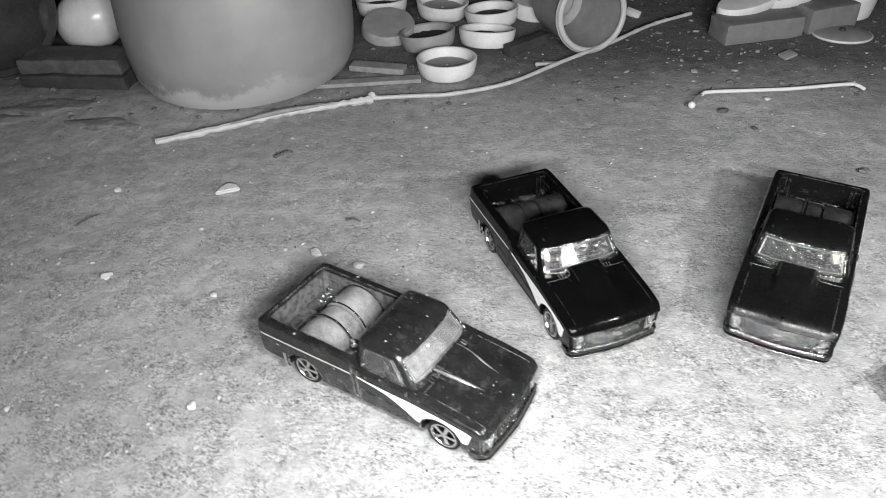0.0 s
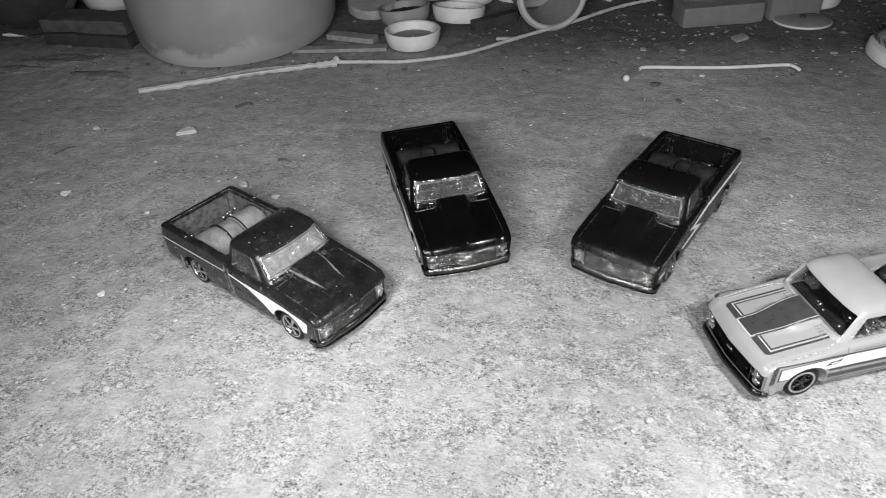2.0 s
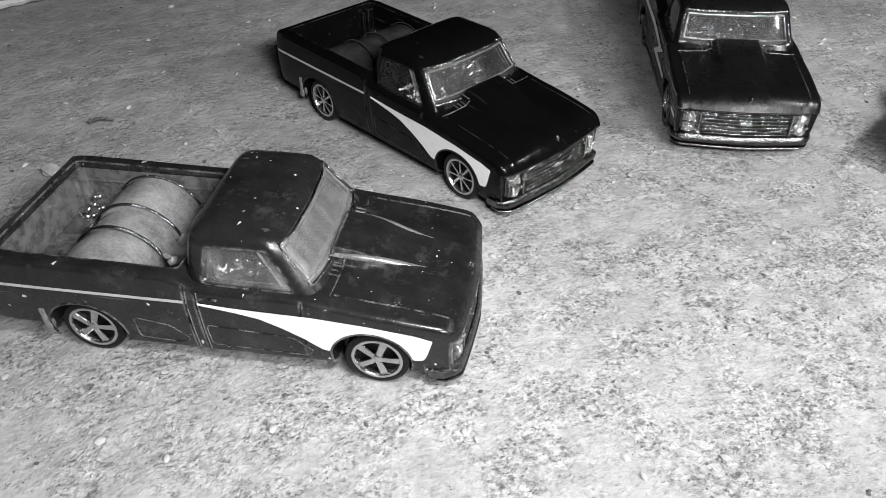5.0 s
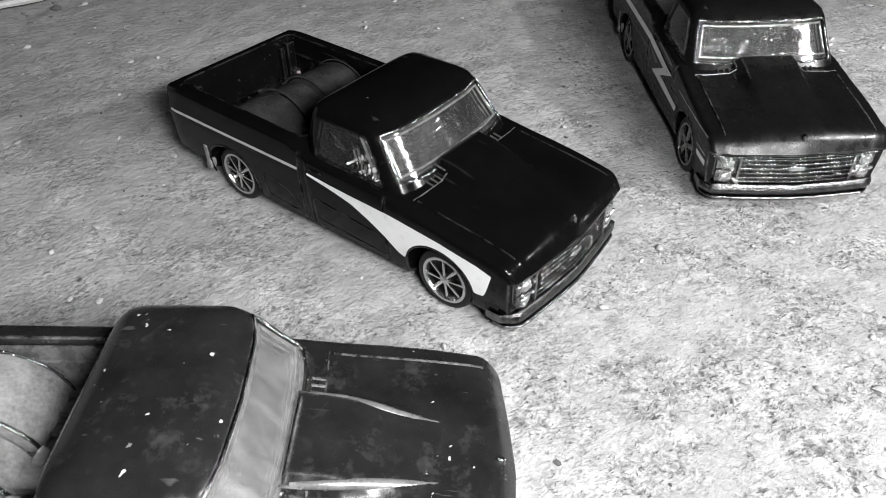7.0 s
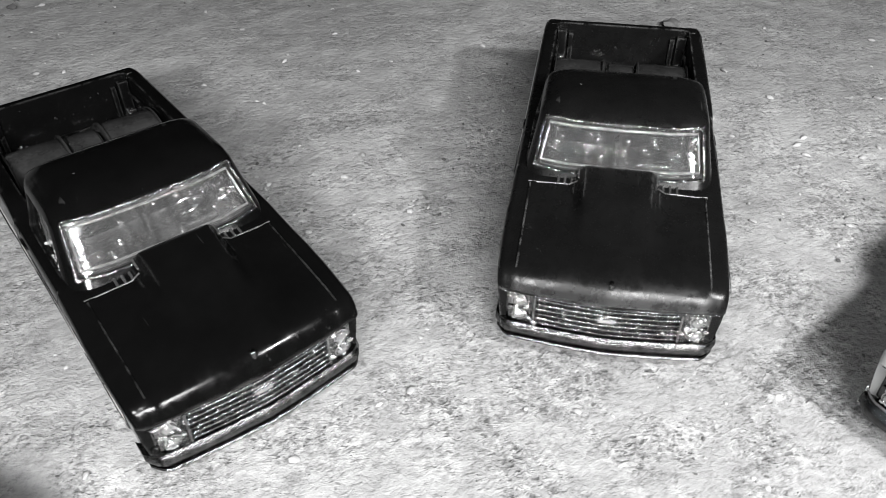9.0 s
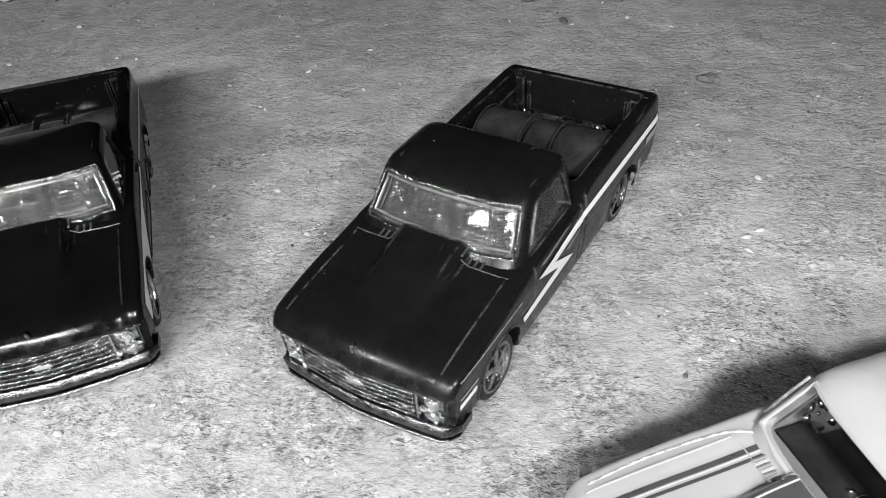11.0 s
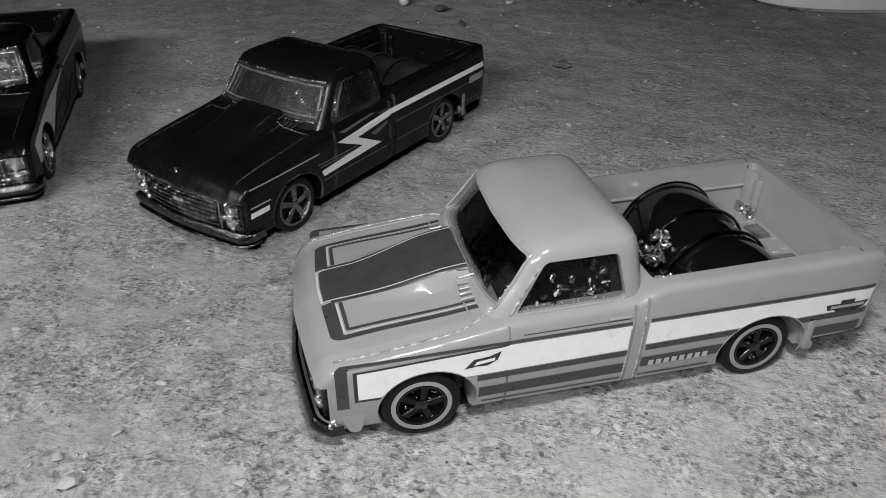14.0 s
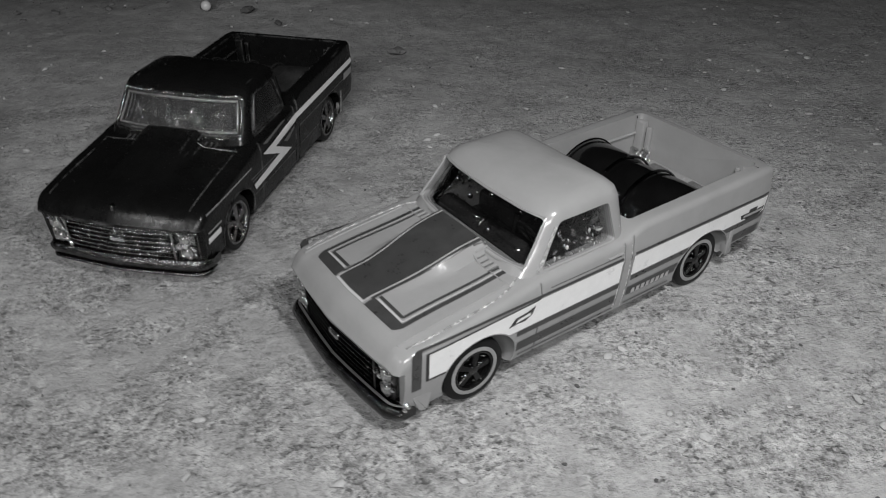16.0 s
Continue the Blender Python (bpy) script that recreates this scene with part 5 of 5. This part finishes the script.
rough_block("dark_wood_piece", "flat damp dark board under the white egg", -0.2000, 0.3960, 0.06, 0.02, 0.006, -4, WOOD_DARK, 7)
rough_block("thin_lath", "thin pale lath lying beside the pot", -0.0440, 0.3640, 0.054, 0.006, 0.002, 4, WOOD, 4, "lath")
rough_block("thin_lath", "short lath lying behind the white cap", -0.0400, 0.3800, 0.03, 0.008, 0.003, -14, WOOD, 5, "lath")
rough_block("bent_strip", "dark bent strip of bark beside the caps", 0.0410, 0.4020, 0.030, 0.006, 0.006, 38, WOOD_DARK, 8, "bark")

# white knob and lump
knob = lathe([(0, -0.0175), (0.006, -0.0168), (0.012, -0.0135), (0.016, -0.006), (0.0172, 0.001), (0.0155, 0.009), (0.0118, 0.016), (0.0062, 0.0208), (0, 0.0222)], 36)
single("plastic_egg", knob, WHITE_GLOSS, pose(-0.2040, 0.4180, 0.0180, 20, 62, 20), "glossy white egg-shaped plastic lump", "plastic egg")
single("plastic_egg", rock_bm(0.016, 5, 0.8, 0.2, 3), WHITE_GLOSS, pose(-0.1830, 0.4500, 0.012), "white rounded plastic lump behind the pot", "plastic egg")


def sole(label, x, y, turn, L, W2, mat):
    pts = [(L * math.cos(a), W2 * math.sin(a) * (1 - 0.22 * math.cos(a))) for a in [2 * math.pi * k / 36 for k in range(36)]]
    rings = [[(px * s, py * s, z) for px, py in pts] for s, z in ((0.94, 0), (1, 0.001), (1, 0.004), (0.97, 0.0052), (0.6, 0.0056))]
    return single("white_sole", loft(rings), mat, pose(x, y, 0.0115, 4, -6, turn), label, "sole")


sole("white curved foam piece lying on the block", 0.1690, 0.4240, 20, 0.022, 0.009, CAP_WHITE)
sole("white curved foam piece behind the block", 0.1850, 0.4300, -8, 0.020, 0.010, WHITE_GLOSS)

# flat lid half sunk in the soil
lid = thing("tin_disc", "dusty flat round tin disc lying on the soil", "tin disc", pose(0.2155, 0.4065, 0.0004, -4, 0, 0))
part("lid_plate", lathe([(0, 0.001), (0.014, 0.0005), (0.0155, 0.0), (0.0158, 0.001), (0.0145, 0.0018), (0.004, 0.0028), (0, 0.0028)], 40), CAP_GREY, lid)
part("lid_edge", lathe([(0.0153 + 0.0006 * math.cos(a), 0.0008 + 0.0006 * math.sin(a)) for a in [2 * math.pi * k / 8 for k in range(9)]], 40), CAP_WHITE, lid, "worn pale edge")
part("lid_knob", shifted(lathe([(0, 0.0016), (0.0014, 0.0014), (0.0018, 0.0004), (0.0018, 0), (0, 0)], 14), 0, 0, 0.0026), WOOD_DARK, lid)

# stick: a split half and a thin twig
def stick():
    t = thing("broken_stick", "broken pale stick lying on the ground", "stick", pose(0, 0, 0))
    thick_pts = spline([(-0.1369, 0.3050, 0.0019), (-0.1073, 0.3172, 0.0021), (-0.0826, 0.3288, 0.0021), (-0.0563, 0.3372, 0.0021), (-0.0399, 0.3410, 0.0024)], 8)
    b = tube(thick_pts, [0.0017 + 0.0003 * math.sin(3.1 * k) for k in range(len(thick_pts))], 9)
    for v in b.verts:
        v.co += v.normal * 0.0 + Vector((0, 1, 1)) * 0.0005 * noise.noise(v.co * 260)
    part("split_half", b, WOOD_PALE, t, "split pale wooden half")
    sp = spline([(-0.105, 0.3172, 0.0036), (-0.083, 0.3275, 0.0040), (-0.06, 0.3352, 0.0036)], 8)
    part("splinter", tube(sp, [0.0003 + 0.0009 * math.sin(math.pi * k / (len(sp) - 1)) for k in range(len(sp))], 6), WOOD, t)
    kn = rock_bm(0.0024, 3, 0.9, 0.4, 2)
    part("knot", shifted(kn, -0.0405, 0.3425, 0.0034), WOOD_PALE, t)
    tw = spline([(-0.0405, 0.3415, 0.0028), (-0.0177, 0.3433, 0.0024), (-0.001, 0.3447, 0.0022), (0.0276, 0.3548, 0.0024), (0.0558, 0.3767, 0.0026), (0.0864, 0.3998, 0.003), (0.1125, 0.4205, 0.004), (0.139, 0.434, 0.005)], 8)
    part("twig", tube(tw, [0.00105 + 0.0003 * noise.noise((k * 0.7, 0, 0)) for k in range(len(tw))], 8), WOOD_PALE, t, "thin bent twig end")


stick()

# white wire with turned ends
wire = thing("white_wire", "white plastic-coated wire lying on the ground", "wire", pose(0, 0, 0))
wp = spline([(0.1190, 0.3345, 0.0030), (0.1230, 0.3362, 0.0034), (0.1461, 0.3398, 0.0018), (0.1645, 0.3403, 0.0018), (0.1901, 0.3405, 0.0032), (0.1945, 0.3385, 0.0034), (0.1979, 0.3375, 0.0018)], 8)
part("wire_core", tube(wp, 0.0009, 10), WHITE_GLOSS, wire)
part("bare_lead", tube(spline([(0.1195, 0.3348, 0.0030), (0.1150, 0.3320, 0.0030), (0.1123, 0.3270, 0.0018)], 6), 0.00035, 6), STONE_DIM, wire, "thin dull bare lead")
bulb = bmesh.new()
bmesh.ops.create_icosphere(bulb, subdivisions=3, radius=0.0018)
part("wire_tip", shifted(bulb, 0.1122, 0.3264, 0.0018), WHITE_GLOSS, wire, "round white end")

# brush
br = thing("hair_brush", "white oval brush with a grey pad and dark bristles", "brush", pose(0.2790, 0.3580, 0.0, 0, 0, 8))
oval = lambda k, L, W2: (L * math.copysign(abs(math.cos(k)) ** 0.75, math.cos(k)), W2 * math.copysign(abs(math.sin(k)) ** 0.75, math.sin(k)))
ang = [2 * math.pi * k / 48 for k in range(48)]
part("brush_base", loft([[(*oval(a, 0.044 * s, 0.026 * s), z) for a in ang] for s, z in ((0.93, 0.0), (0.99, 0.0015), (1, 0.004), (0.98, 0.0075), (0.93, 0.0088), (0.8, 0.0088))]), WHITE_GLOSS, br, "white plastic back")
part("brush_pad", loft([[(*oval(a, 0.041 * s, 0.0235 * s), z) for a in ang] for s, z in ((1, 0.0085), (0.97, 0.0105), (0.85, 0.0135), (0.6, 0.0155), (0.3, 0.0162), (0.1, 0.0163))]), CAP_GREY, br, "grey rubber pad")
pins = []
for ring_s, zz in ((0.98, 0.009), (0.86, 0.0125), (0.7, 0.0145)):
    for k in range(int(44 * ring_s)):
        a = 2 * math.pi * (k + 0.3 * ring_s) / int(44 * ring_s)
        px, py = oval(a, 0.041 * ring_s, 0.0235 * ring_s)
        d = Vector((px * 0.35, py * 0.5, 0.02)).normalized() * 0.0065
        pins.append(tube([(px, py, zz - 0.001), (px + d.x * 0.5, py + d.y * 0.5, zz + d.z * 0.5), (px + d.x, py + d.y, zz + d.z)], 0.0003, 5))
tagged(part("bristles", join(*pins), GLOSS_DARK, br, "short dark bristles"), kind="stuff")


# ---- small loose things ----
def chip(name, label, x, y, r, turn, mat, seed, squash=0.5, category="stone chip"):
    bm = rock_bm(r, seed, squash, 0.55, 2)
    lowest = min(v.co.z for v in bm.verts)
    return single(name, bm, mat, pose(x, y, -lowest - r * 0.12, 0, 0, turn), label, category, angle=25)


shard = prism([(-0.0052, -0.0018), (0.0054, -0.001), (0.0036, 0.0022), (0.0004, 0.0036), (-0.003, 0.0016)], "z", 0, 0.002)
bmesh.ops.bevel(shard, geom=shard.edges[:], offset=0.0005, segments=2, affect="EDGES")
single("white_shard", shard, STONE, pose(-0.0948, 0.2650, 0.0, 8, -6, 5), "white chip of stone on the ground", "stone chip")
single("pale_scrap", box(-0.004, 0.004, -0.003, 0.003, 0, 0.0014, 0.0005), CAP_GREY, pose(0.1770, 0.3815, 0.0003, 5, -8, 24), "pale scrap of plastic on the soil", "scrap")
single("white_scrap", box(-0.0045, 0.0045, -0.0022, 0.0022, 0, 0.003, 0.0006), WHITE_GLOSS, pose(0.1080, 0.4460, 0.0005, 20, 12, -30), "white scrap behind the cup", "scrap")
single("pale_sliver", box(-0.0065, 0.0065, -0.0012, 0.0012, 0, 0.0016, 0.0005), WOOD_PALE, pose(0.0500, 0.3790, 0.0005, 0, -4, -10), "pale sliver of wood by the twig", "scrap")
# the dark flat lump at (0.1672, 0.2660) stands for a faint stain
for x, y, r, s, mat, lab in ((-0.1263, 0.2103, 0.0022, 1, STONE, "small pale pebble"), (-0.0797, 0.1492, 0.0016, 2, STONE, "small pale pebble"), (-0.142, 0.268, 0.0018, 3, STONE, "small pale pebble"),
                             (-0.052, 0.221, 0.0022, 4, GRIT, "rounded pale pebble"), (-0.036, 0.213, 0.002, 5, GRIT, "rounded pale pebble"), (-0.085, 0.199, 0.0013, 6, STONE, "tiny pale pebble"), 
                             (0.1672, 0.2660, 0.0024, 9, STONE_DIM, "dark flat lump standing for a faint stain"), (0.135, 0.3045, 0.0014, 12, STONE_DARK, "tiny dark pebble"),
                             (-0.0562, 0.1065, 0.0016, 15, GRIT, "pale crumbly pebble"), (-0.0530, 0.1085, 0.0013, 16, GRIT, "pale crumbly pebble"), (-0.0585, 0.1090, 0.001, 17, GRIT, "pale crumbly pebble"), (0.1037, 0.1075, 0.0014, 18, GRIT, "smooth pale pebble"),
                             (0.1500, 0.333, 0.0016, 13, STONE, "tiny pale pebble"), (0.1260, 0.322, 0.0022, 14, STONE_DARK, "dark crumb by the wire")):
    chip("pebble", lab + " on the ground", x, y, r, s * 40, mat, s, 0.45, "pebble")


def bent_twig(label, pts, r, mat):
    p = spline(pts, 5)
    return single("small_twig", tube(p, [0.6 * r * (1 - 0.6 * k / len(p)) * (1 + 0.5 * math.sin(2.7 * k + r * 9000)) for k in range(len(p))], 6), mat, pose(0, 0, 0), label, "twig")


bent_twig("curled dark scrap of leaf on the ground", [(-0.0800, 0.2905, 0.0008), (-0.0770, 0.2915, 0.0018), (-0.0745, 0.2945, 0.0014), (-0.0725, 0.2950, 0.0006)], 0.0012, STONE_DARK)
bent_twig("short dark twig beside the black truck", [(-0.0430, 0.2415, 0.0008), (-0.0400, 0.2405, 0.0016), (-0.0375, 0.2400, 0.0007)], 0.0008, STONE_DARK)
bent_twig("thin dark stalk on the ground", [(-0.150, 0.2420, 0.0006), (-0.1460, 0.2470, 0.001), (-0.1430, 0.2500, 0.0006)], 0.0005, STONE_DARK)
